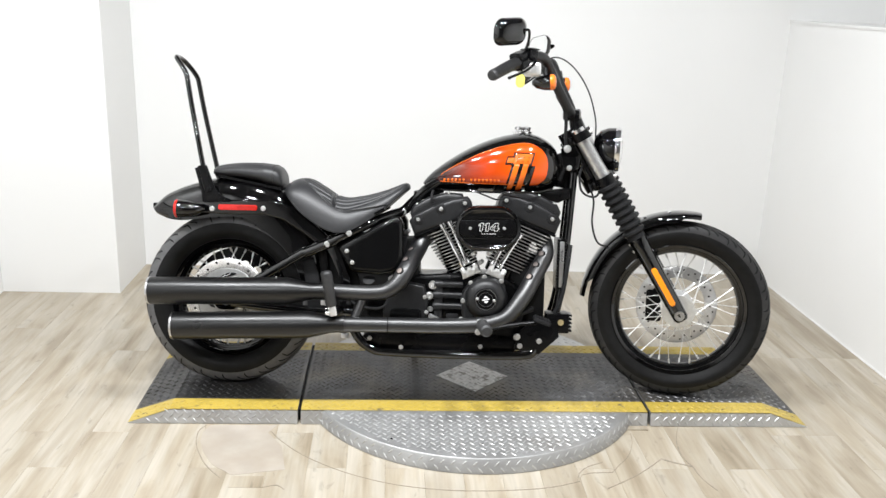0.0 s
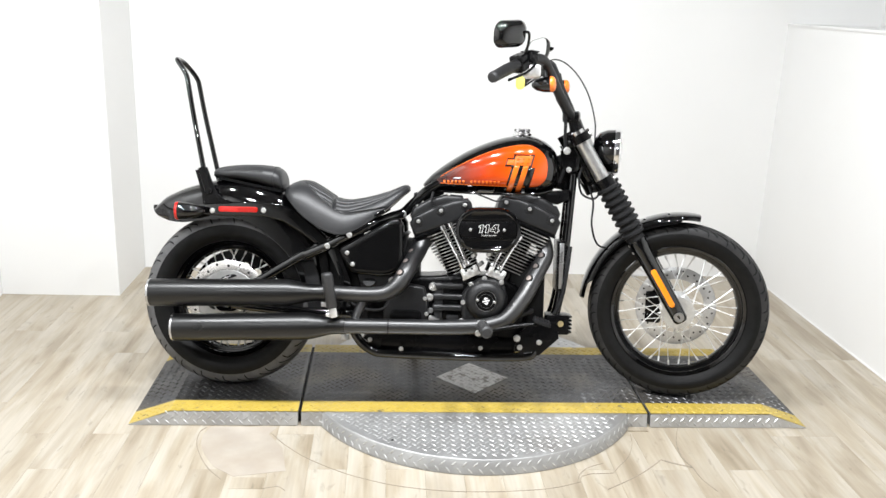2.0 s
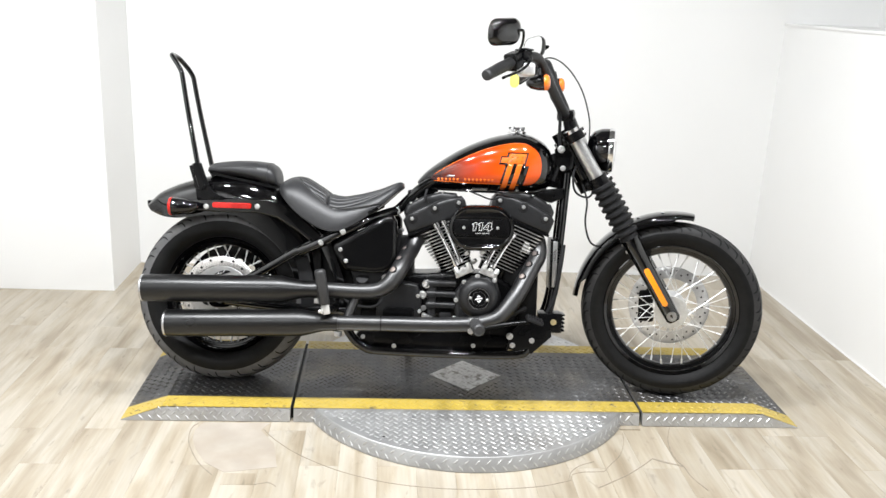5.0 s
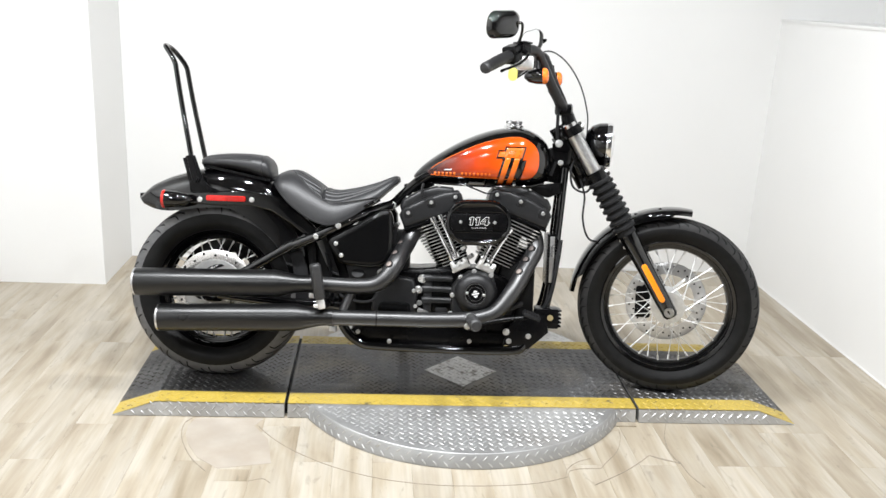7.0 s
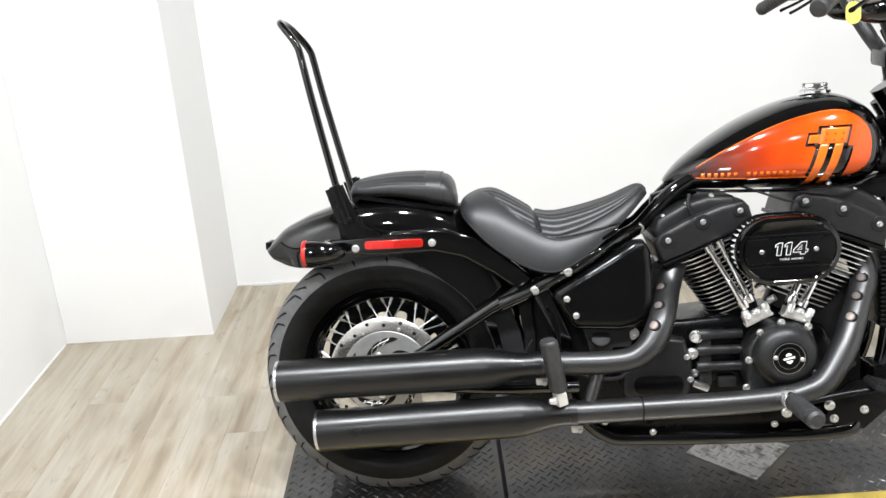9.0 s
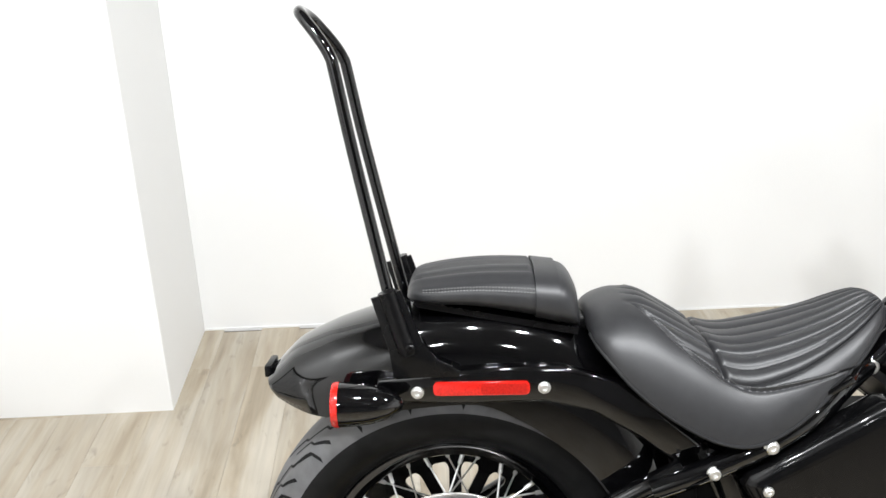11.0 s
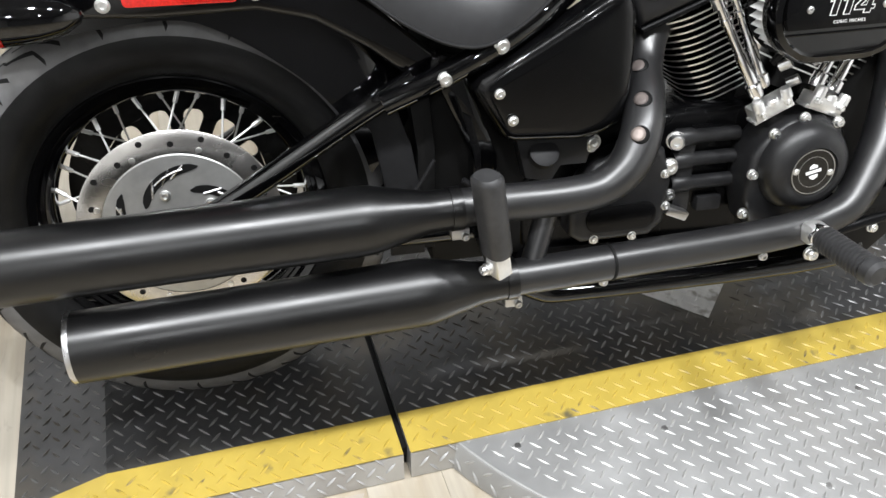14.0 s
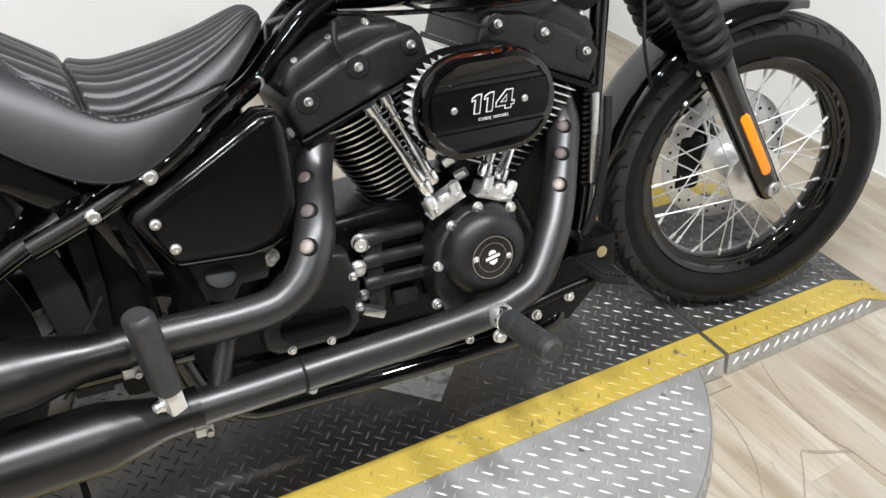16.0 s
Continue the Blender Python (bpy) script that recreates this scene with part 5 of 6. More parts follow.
part("badge_shield", prism([(0.926, 0.339), (0.933, 0.336), (0.939, 0.341), (0.939, 0.3455), (0.925, 0.3425)], -0.0012, (0, yb, 0)), WHITEINK, cc)
for dx in (-0.0295, 0.0295):
    bolt((MED.x + dx, yb, MED.z - dx * 0.1), OUT, cc, 0.0042, 0.003)
for bx, bz in ((0.846, 0.272), (0.852, 0.338), (0.878, 0.402), (0.925, 0.424), (0.985, 0.412), (1.000, 0.300), (0.965, 0.256)):
    bolt((bx, -0.160, bz), OUT, cc, 0.0072, 0.008)
# ribbed gearcase between cam cover and gearbox
for z in (0.388, 0.350, 0.310):
    part("case_rib", lathe([(0.0, 0.0), (0.0, 0.0125), (0.004, 0.0145), (0.030, 0.0145), (0.036, 0.0115), (0.108, 0.0115), (0.108, 0.0)], (0.742, -0.106, z), (1, 0, 0), 18), WRINKLE, eng, "cast rib of the gear case")
part("case_web", box((0.748, -0.112, 0.262), (0.778, -0.085, 0.392), 0.006), WRINKLE, eng)
part("case_web", box((0.778, -0.098, 0.270), (0.850, -0.085, 0.400), 0.004), SATIN, eng)
part("case_step", box((0.792, -0.112, 0.258), (0.836, -0.090, 0.284), 0.006), SOFT, eng, "dull grey casting step")
bolt((0.742, -0.112, 0.386), (-0.4, -1, 0), eng, 0.0125, 0.014, BOLT)
bolt((0.730, -0.122, 0.348), OUT, eng, 0.0115, 0.010, BOLT)
bolt((0.735, -0.122, 0.300), OUT, eng, 0.008, 0.008, ALLOY)
part("bracket", box((0.728, -0.135, 0.262), (0.768, -0.115, 0.278), 0.004, None, 2, Matrix.Translation((0.748, 0, 0.27)) @ Matrix.Rotation(radians(24), 4, "Y") @ Matrix.Translation((-0.748, 0, -0.27))), ALLOY, eng)
gb = part("gearbox_cover", prism([(0.565, 0.255), (0.585, 0.240), (0.700, 0.240), (0.722, 0.262), (0.728, 0.33), (0.712, 0.385), (0.66, 0.395), (0.60, 0.37), (0.566, 0.31)], -0.05, (0, -0.09, 0), 0.012, None, 3), WRINKLE, eng, "wrinkle black gearbox cover")
part("cover_recess", prism(rounded(0.115, 0.046, 0.02, 6, 0.648, 0.280), -0.006, (0, -0.139, 0), 0.003), SATIN, gb)
for bx, bz in ((0.591, 0.400), (0.606, 0.245), (0.670, 0.244), (0.722, 0.290)):
    bolt((bx, -0.139, bz), OUT, gb, 0.006, 0.006)
bolt((0.715, -0.139, 0.345), OUT, gb, 0.006, 0.006)


def two_tone(ob, mat, test):
    ob.data.materials.append(mat)
    for p in ob.data.polygons:
        if test(p):
            p.material_index = 1


def cylinder(sign, name):
    """One finned cylinder with its head and rocker cover; sign -1 leans back, +1 ahead."""
    th = radians(22.5)
    ax = Vector((sign * math.sin(th), 0, math.cos(th)))
    tt = Vector((math.cos(th), 0, -sign * math.sin(th)))
    foot = EC + (Vector((0.027, 0, 0.014)) if sign > 0 else Vector())
    m = Matrix(((tt.x, 0, ax.x, foot.x), (0, 1, 0, 0), (tt.z, 0, ax.z, foot.z), (0, 0, 0, 1)))
    c = sub(name)
    part("barrel", lathe([(0.12, 0.0), (0.12, 0.058), (0.35, 0.064), (0.35, 0.0)], foot, ax, 40), SATIN, c)
    for i in range(15):
        s0 = 0.157 + i * 0.0124
        k = min(1.0, 0.62 + i * 0.031)
        if i > 12:
            k = 1.06
        bm = bmesh.new()
        if sign > 0:
            out = rounded(0.138 + 0.0066 * i, 0.204 * min(k, 1.0), 0.034 * k, 7)
        else:
            out = rounded(0.186 * k, 0.198 * k, 0.066 * k, 7)
        rings = [[m @ Vector((a, b, s0 + dz)) for a, b in out] for dz in (0, 0.0027)]
        bridge(bm, rings)
        f = part("fin", bm, SATIN, c, smooth=False)
        two_tone(f, FINEDGE, lambda p: abs(p.normal.dot(ax)) < 0.5)
    rev = -sign
    lower = [(-0.119, 0.338), (0.112, 0.332), (0.117, 0.380), (0.110, 0.398), (0.060, 0.410), (-0.020, 0.414), (-0.095, 0.408), (-0.118, 0.392)]
    lower = [(q * rev, z) for q, z in lower]
    cov = part("rocker_cover", prism(lower, 0.205, (0, -0.104, 0), 0.018, None, 5, m), WRINKLE, c, "wrinkle black rocker cover")
    upper = [(-0.108, 0.385), (0.098, 0.380), (0.096, 0.414), (0.044, 0.440), (-0.020, 0.448), (-0.084, 0.440), (-0.106, 0.420)]
    upper = [(q * rev, z) for q, z in upper]
    part("cover_top", prism(upper, 0.172, (0, -0.090, 0), 0.020, None, 5, m), WRINKLE, cov)
    for q, z, w, h in ((-0.085, 0.386, 0.036, 0.036), (0.005, 0.392, 0.036, 0.036), (0.092, 0.380, 0.032, 0.032)):
        b = prism(rounded(w, h, h / 2 - 0.001, 8, q * rev, z), -0.0025, (0, -0.1030, 0), 0.0024, None, 3, m)
        part("cover_boss", b, WRINKLE, cov)
        bolt(m @ Vector((q * rev, -0.1055, z)), OUT, cov, 0.0056, 0.008, BOLT)
    part("cover_lip", prism([(-0.121 * rev, 0.330), (0.116 * rev, 0.324), (0.116 * rev, 0.333), (-0.121 * rev, 0.339)], 0.205, (0, -0.106, 0), 0.002, None, 1, m), SATIN, cov)
    part("cover_trim", prism([(0.030 * rev, 0.3285), (0.114 * rev, 0.326), (0.114 * rev, 0.329), (0.030 * rev, 0.3315)], -0.0025, (0, -0.105, 0), 0, None, 1, m), FINEDGE, cov)
    for q in (-0.07, -0.01, 0.05):
        bolt(m @ Vector((q * rev, -0.078, 0.441 - abs(q + 0.02) * 0.1)), tuple(m.to_3x3() @ Vector((0, -0.3, 1))), cov, 0.0055, 0.007)
    # push-rod tubes
    if sign < 0:
        rods = (((0.768, -0.128, 0.606), (0.850, -0.141, 0.458)), ((0.796, -0.118, 0.616), (0.864, -0.131, 0.470)))
    else:
        rods = (((1.050, -0.108, 0.575), (0.975, -0.142, 0.455)), ((1.030, -0.112, 0.620), (0.952, -0.132, 0.462)))
    for a, b in rods:
        a, b = Vector(a), Vector(b)
        d = (b - a).normalized()
        L_ = (b - a).length
        part("pushrod_tube", lathe([(0, 0.0), (0, 0.0115), (0.016, 0.0115), (0.018, 0.0075), (0.034, 0.0075), (0.036, 0.0095), (0.044, 0.0095), (0.046, 0.0074), (L_ * 0.55, 0.0074), (L_ * 0.55 + 0.003, 0.0090), (L_ * 0.86, 0.0090), (L_ * 0.86 + 0.003, 0.0118), (L_ * 0.95, 0.0122), (L_, 0.0105), (L_, 0)], a, d, 18), CHROME, c, "chrome push-rod tube")
    bx, bz, ang = (0.874, 0.442, -25) if sign < 0 else (0.966, 0.440, 20)
    mm = Matrix.Translation((bx, -0.138, bz)) @ Matrix.Rotation(radians(ang), 4, "Y")
    bm = box((-0.031, -0.016, -0.012), (0.031, 0.016, 0.008), 0.003, None, 2, mm)
    box((-0.034, -0.012, -0.016), (0.034, 0.014, -0.010), 0.002, bm, 2, mm)
    for q, up in ((-0.022, 0.018), (0.001, 0.010), (0.024, 0.016)):
        lathe([(0, 0.0), (0, 0.0092), (up * 0.8, 0.0090), (up, 0.0070), (up, 0)], mm @ Vector((q, -0.013, 0.005)), mm.to_3x3() @ Vector((0, 0, 1)), 14, bm)
    part("lifter_block", bm, BRIGHTAL, c, "bright cast lifter block")
    for q in (-0.027, 0.027):
        bolt(mm @ Vector((q * 0.8, -0.019, 0.0)), OUT, c, 0.0050, 0.006)
    return c


cylinder(-1, "rear_cylinder")
cylinder(1, "front_cylinder")
part("intake", tube([(0.86, -0.02, 0.555), (0.97, -0.02, 0.555)], 0.028, 18), SATIN, eng)
part("throttle_body", tube([(0.915, 0.03, 0.565), (0.912, -0.17, 0.60)], 0.032, 20), SATIN, eng)

# air cleaner
AC = Vector((0.932, 0.034, 0.597))
air = sub("air_cleaner")


def stadium(w, h, n=14):
    out = []
    r = h / 2
    for sx, a0 in ((1, -90), (-1, 90)):
        for k in range(n + 1):
            a = radians(a0 + 180 * k / n)
            out.append((sx * 0 + (w / 2 - r) * sx + r * math.cos(a), r * math.sin(a)))
    return out


TILT_AC = Matrix.Translation(AC) @ Matrix.Rotation(radians(-1), 4, "Y")
bm = bmesh.new()
rings = []
for o, w, h in ((0.150, 0.205, 0.130), (0.158, 0.226, 0.154), (0.168, 0.232, 0.160)):
    rings.append([TILT_AC @ Vector((a, -o, b)) for a, b in stadium(w, h)])
bridge(bm, rings)
part("backplate", bm, SATIN, air, "satin black backplate")
# pleated filter
bm = bmesh.new()
n = 68
rings = []
base = stadium(0.214, 0.132, n // 2 - 1)
for o in (0.168, 0.205):
    ring = []
    for i, (a, b) in enumerate(base):
        k = 1.0 + (0.070 if i % 2 else -0.075)
        ring.append(TILT_AC @ Vector((a * k, -o, b * k)))
    rings.append(ring)
bridge(bm, rings)
FILTER = material("pale_filter_paper", (0.60, 0.60, 0.59), 0.55, grain=(60, 0.15))
part("filter", bm, FILTER, air, "pale grey pleated filter", smooth=False)
bm = bmesh.new()
rings = []
for o, w, h in ((0.203, 0.216, 0.144), (0.203, 0.2285, 0.157), (0.212, 0.232, 0.160), (0.224, 0.230, 0.158), (0.232, 0.222, 0.150), (0.234, 0.205, 0.134), (0.231, 0.198, 0.126)):
    rings.append([TILT_AC @ Vector((a, -o, b)) for a, b in stadium(w, h)])
bridge(bm, rings, True, False, True)
part("cover", bm, GLOSS, air, "gloss black oval cover")
bm = prism([(-0.090, -0.026), (0.090, -0.026), (0.096, -0.014), (0.098, 0.012), (0.094, 0.030), (-0.094, 0.030), (-0.098, 0.012), (-0.096, -0.014)], -0.006, (0, -0.230, 0), 0.002, None, 2, TILT_AC)
part("cover_band", bm, SATIN, air, "matt black centre band")
for zz_ in (-0.0335, 0.0375):
    part("band_edge", tube([TILT_AC @ Vector((x, -0.2318, zz_)) for x in (-0.091, 0.0, 0.091)], 0.0016, 8), SEMIGLOSS, air)
for q in (-0.062, 0.056):
    bolt(TILT_AC @ Vector((q, -0.236, 0.002)), OUT, air, 0.0044, 0.003, ALLOY)
part("warning_label", prism(rounded(0.046, 0.010, 0.003, 3, -0.006, 0.0), 0.022, (0, -0.222, 0.0), 0, None, 1, TILT_AC @ Matrix.Translation((0, 0, 0.0728))), material("orange_label", (0.34, 0.085, 0.035), 0.5, grain=(150, 0.5), wear=(70, (0.01, 0.01, 0.01), 0.45, 0.55)), air, "small orange and dark label")


def inset(poly, d):
    """The outline moved inwards by d (points run anticlockwise)."""
    out = []
    n = len(poly)
    for i in range(n):
        a, b, c = Vector(poly[i - 1]), Vector(poly[i]), Vector(poly[(i + 1) % n])
        u, v = (b - a).normalized(), (c - b).normalized()
        n1, n2 = Vector((-u.y, u.x)), Vector((-v.y, v.x))
        k = (n1 + n2) / max(1 + n1.dot(n2), 0.35)
        out.append(tuple(b + k * d))
    return out


ONE = [(0.14, 0.0), (0.42, 0.0), (0.42, 1.0), (0.20, 1.0), (0.0, 0.84), (0.0, 0.64), (0.14, 0.70)]
FOUR = [(0.42, 0.0), (0.72, 0.0), (0.72, 0.17), (0.84, 0.17), (0.84, 0.40), (0.72, 0.40), (0.72, 1.0), (0.38, 1.0), (0.0, 0.42), (0.0, 0.17), (0.42, 0.17)]
GAP = [(0.22, 0.40), (0.44, 0.40), (0.44, 0.72)]
for x0, shape in ((0.0, ONE), (0.54, ONE), (1.08, FOUR)):
    def placed(poly, x0=x0):
        return [(-0.0365 + (x0 + px) * 0.038 + 0.005 * py, -0.0085 + 0.029 * py) for px, py in poly]
    outer = placed(shape)
    num = part("numeral", prism(outer, -0.0008, (0, -0.2362, 0), 0, None, 1, TILT_AC), WHITEINK, air, "white outlined numeral")
    part("numeral_fill", prism(inset(outer, 0.0014), -0.0006, (0, -0.2368, 0), 0, None, 1, TILT_AC), DARK, num)
    if shape is FOUR:
        gap = placed(GAP)
        part("numeral_counter", prism(inset(gap, -0.0006), -0.0006, (0, -0.2373, 0), 0, None, 1, TILT_AC), WHITEINK, num)
        part("numeral_counter", prism(inset(gap, 0.0006), -0.0006, (0, -0.2377, 0), 0, None, 1, TILT_AC), DARK, num)
# small lettering under the numeral
font = bpy.data.curves.new("lettering", "FONT")
font.body, font.size, font.align_x, font.space_character = "CUBIC INCHES", 0.0062, "CENTER", 1.28
font.extrude = 0.0003
font_ob = new("lettering", font)
text_me = bpy.data.meshes.new_from_object(font_ob.evaluated_get(bpy.context.evaluated_depsgraph_get()))
bpy.data.objects.remove(font_ob)
text_me.transform(TILT_AC @ Matrix.Translation((0.002, -0.2366, -0.0195)) @ Matrix.Rotation(radians(90), 4, "X"))
text_me.materials.append(WHITEINK)
new("lettering", text_me).parent = air

# ---- exhaust ----
ex = sub("exhaust")
PR = 0.0265
p1 = [(0.740, -0.045, 0.575), (0.705, -0.060, 0.550), (0.682, -0.092, 0.505), (0.664, -0.146, 0.472), (0.646, -0.186, 0.438), (0.620, -0.208, 0.398), (0.580, -0.216, 0.371), (0.52, -0.220, 0.364), (0.43, -0.224, 0.366), (0.350, -0.228, 0.367)]
def shield_radii(n, wide):
    return [PR + 0.0036 * max(0.0, min(1.0, (wide - i) / 10)) for i in range(n)]


route = smooth_path(p1, 7)
part("rear_pipe", tube(route, shield_radii(len(route), 42), 24), HEADER, ex, "matt black rear header pipe")
p2 = [(1.090, -0.030, 0.580), (1.135, -0.040, 0.560), (1.146, -0.062, 0.505), (1.122, -0.096, 0.458), (1.096, -0.130, 0.415), (1.062, -0.166, 0.358), (1.010, -0.198, 0.294), (0.960, -0.207, 0.271), (0.90, -0.212, 0.261), (0.78, -0.219, 0.256), (0.65, -0.228, 0.256), (0.52, -0.238, 0.256), (0.425, -0.243, 0.256)]
route = smooth_path(p2, 7)
part("front_pipe", tube(route, shield_radii(len(route), 46), 24), HEADER, ex, "matt black front header pipe")
for a, b, nm in (((0.350, -0.228, 0.367), (-0.239, -0.238, 0.355), "upper"), ((0.425, -0.243, 0.256), (-0.153, -0.248, 0.236), "lower")):
    a, b = Vector(a), Vector(b)
    d = (b - a).normalized()
    L_ = (b - a).length
    prof = [(-0.004, 0.0), (-0.004, 0.0285), (0.012, 0.029), (0.030, 0.030), (0.095, 0.0445), (0.105, 0.0465), (0.125, 0.0475), (L_ - 0.006, 0.0475)]
    mf = part("muffler", lathe(prof, a, d, 48), EXHAUST, ex, "matt black tapered muffler")
    part("end_cap", lathe([(L_ - 0.007, 0.0474), (L_ - 0.002, 0.0478), (L_ + 0.001, 0.047), (L_ + 0.001, 0.0445), (L_ - 0.002, 0.041), (L_ - 0.05, 0.038), (L_ - 0.06, 0.0)], a, d, 48), STEEL, mf, "bare metal end ring")
    part("clamp", lathe([(-0.020, 0.0270), (-0.020, 0.0305), (-0.004, 0.0305), (-0.004, 0.0270)], a, d, 32, closed=True), EXHAUST, mf)
    q = a + d * (-0.008) + Vector((0.012, 0.008, -0.041))
    part("clamp_bolt", box(q - Vector((0.013, 0.009, 0.008)), q + Vector((0.013, 0.009, 0.010)), 0.003), ALLOY, mf)
    bolt(q + Vector((0.006, -0.009, -0.002)), OUT, mf, 0.0055, 0.007, ALLOY)
part("joint_ring", lathe([(-0.002, 0.0262), (-0.002, 0.0278), (0.002, 0.0278), (0.002, 0.0262)], (0.592, -0.2325, 0.256), (1, 0.07, 0), 32, closed=True), DARK, ex)
part("crossover", tube([(0.505, -0.208, 0.355), (0.475, -0.230, 0.272)], 0.0165, 16), HEADER, ex, "matt black crossover tube")
# darker copy of the bare pipe colour, painting shade in the upper holes
HOLE_SHADED = material("shaded_pipe_through_hole", (0.12, 0.100, 0.093), 0.6, metal=0.3, grain=(60, 0.2))
HOLE = material("bare_pipe_through_hole", (0.24, 0.20, 0.18), 0.5, metal=0.3, grain=(60, 0.1))


def pipe_patch(at, along, outward, radius, size, shift, mat, name, label=""):
    """A round patch of a given size that lies on a pipe's wall, shifted round the pipe."""
    around = along.cross(outward)
    bm = bmesh.new()
    rows = [[bm.verts.new(at + along * (size * f * math.cos(a)) + radius * (outward * math.cos(p) + around * math.sin(p)))
             for a, p in ((t, (size * f * math.sin(t) + shift) / radius) for t in (2 * math.pi * k / 24 for k in range(24)))] for f in (1.0, 0.5, 0.02)]
    for a, b in zip(rows, rows[1:]):
        for k in range(24):
            bm.faces.new((a[k], a[(k + 1) % 24], b[(k + 1) % 24], b[k]))
    bm.faces.new(rows[-1])
    ob = part(name, bm, mat, ex, label)
    ob.modifiers.new("thickness", "SOLIDIFY").thickness = 0.0006
    return ob


for path, spots in ((p1, (2.45, 3.4, 4.3)), (p2, (2.35, 3.2, 4.1))):
    fine_path = smooth_path(path, 20)
    for k in spots:
        lowest = k == spots[-1]
        n_at = int(k * 20)
        d_ = (fine_path[n_at + 1] - fine_path[n_at - 1]).normalized()
        v_ = Vector((-0.55, -1.0, 0.30))
        n_ = (v_ - d_ * v_.dot(d_)).normalized()
        # black disc under a shifted paler one paints the hole's shaded edge
        pipe_patch(fine_path[n_at], d_, n_, PR + 0.0042, 0.0135, 0.0, DARK, "shield_hole", "black disc painted as the shaded edge of a shield hole")
        pipe_patch(fine_path[n_at], d_, n_, PR + 0.0050, 0.0106, 0.0032, HOLE if lowest else HOLE_SHADED, "inner_pipe", "bare pipe behind a shield hole" if lowest else "bare pipe behind a shield hole, darkened as in shade")

# ---- pegs, pedal, small fittings ----
peg = sub("passenger_peg")
a, b = Vector((0.386, -0.300, 0.440)), Vector((0.404, -0.292, 0.328))
d = (b - a).normalized()
mm = Matrix.Translation(a) @ d.to_track_quat("Z", "Y").to_matrix().to_4x4()
bm = bmesh.new()
rings = []
for q, k in ((-0.004, 0.80), (0.0, 0.97), (0.005, 1.0), (0.11, 0.96), (0.116, 0.85)):
    rings.append([mm @ Vector((x * k, y * k, q)) for x, y in rounded(0.046, 0.036, 0.0165, 6)])
bridge(bm, rings)
part("peg_rubber", bm, PEGRUBBER, peg, "black rubber folded foot peg")
part("peg_bracket", box((-0.013, -0.012, 0.116), (0.013, 0.012, 0.150), 0.004, None, 2, mm), BRIGHTAL, peg, "bare aluminium peg bracket")
part("peg_mount", tube([(0.410, -0.275, 0.300), (0.420, -0.12, 0.295)], 0.014, 14), SATIN, peg)
bolt((0.392, -0.285, 0.300), (-1, -0.4, 0), peg, 0.007, 0.009)
rp = sub("rider_peg")
a, b = Vector((0.918, -0.262, 0.272)), Vector((0.930, -0.372, 0.268))
prof = [(0.0, 0.0), (0.0, 0.017)]
for i in range(12):
    q = 0.004 + i * 0.0075
    prof += [(q, 0.0175), (q + 0.002, 0.0205), (q + 0.0052, 0.0205), (q + 0.0065, 0.0175)]
prof += [(0.098, 0.021), (0.112, 0.020), (0.118, 0.014), (0.119, 0.0)]
part("peg_rubber", lathe(prof, a, (b - a), 22), PEGRUBBER, rp, "ribbed black rubber foot peg")
part("peg_bracket", box((0.900, -0.262, 0.256), (0.932, -0.232, 0.288), 0.008), BRIGHTAL, rp, "bright cast peg bracket")
part("peg_collar", lathe([(-0.014, 0.0), (-0.014, 0.016), (0.0, 0.019), (0.004, 0.014)], a, (b - a), 18), CHROME, rp)
bolt((0.905, -0.262, 0.246), OUT, rp, 0.009, 0.010)
part("peg_mount", tube([(0.915, -0.235, 0.270), (0.915, -0.10, 0.215)], 0.014, 12), SATIN, rp)
bp = sub("brake_pedal")
part("lever_arm", tube(smooth_path([(0.930, -0.225, 0.248), (1.000, -0.222, 0.262), (1.050, -0.220, 0.270), (1.112, -0.220, 0.278)], 5), 0.0085, 12, flat=0.7), SATIN, bp, "black pedal arm")
mm = Matrix.Translation((1.126, -0.222, 0.284)) @ Matrix.Rotation(radians(18), 4, "Y")
pd = part("pedal_pad", box((-0.030, -0.036, -0.007), (0.030, 0.036, 0.007), 0.004, None, 2, mm), SOFT, bp, "ribbed black pedal pad")
for i in range(6):
    part("pad_rib", box((-0.026 + i * 0.0095, -0.033, 0.006), (-0.0215 + i * 0.0095, 0.033, 0.0115), 0.001, None, 1, mm), SOFT, pd)
part("pedal_spring", tube([(1.03, -0.17, 0.29), (1.10, -0.12, 0.31)], 0.010, 12), SOFT, bp)
oc = sub("oil_cooler")
part("core", box((1.190, -0.065, 0.375), (1.220, 0.065, 0.560), 0.004, None, 2, Matrix.Translation((0, 0, 0))), SATIN, oc, "black oil cooler core")
for i in range(16):
    z = 0.385 + i * 0.0108
    part("cooler_fin", box((1.186, -0.070, z), (1.222, -0.064, z + 0.0028)), WRINKLE, oc)
# bright metal strip added at the cooler's side
part("cooler_end_tank", box((1.197, -0.0785, 0.385), (1.213, -0.0705, 0.552), 0.003), ALLOY, oc, "bare aluminium strip at the cooler's side")
part("cooler_hose", tube(smooth_path([(1.235, -0.072, 0.54), (1.225, -0.085, 0.46), (1.205, -0.085, 0.34), (1.16, -0.085, 0.25)], 6), 0.008, 10), SOFT, oc)
rg = sub("regulator")
part("body", box((1.153, -0.110, 0.222), (1.236, -0.02, 0.294), 0.006), SATIN, rg, "black regulator box")
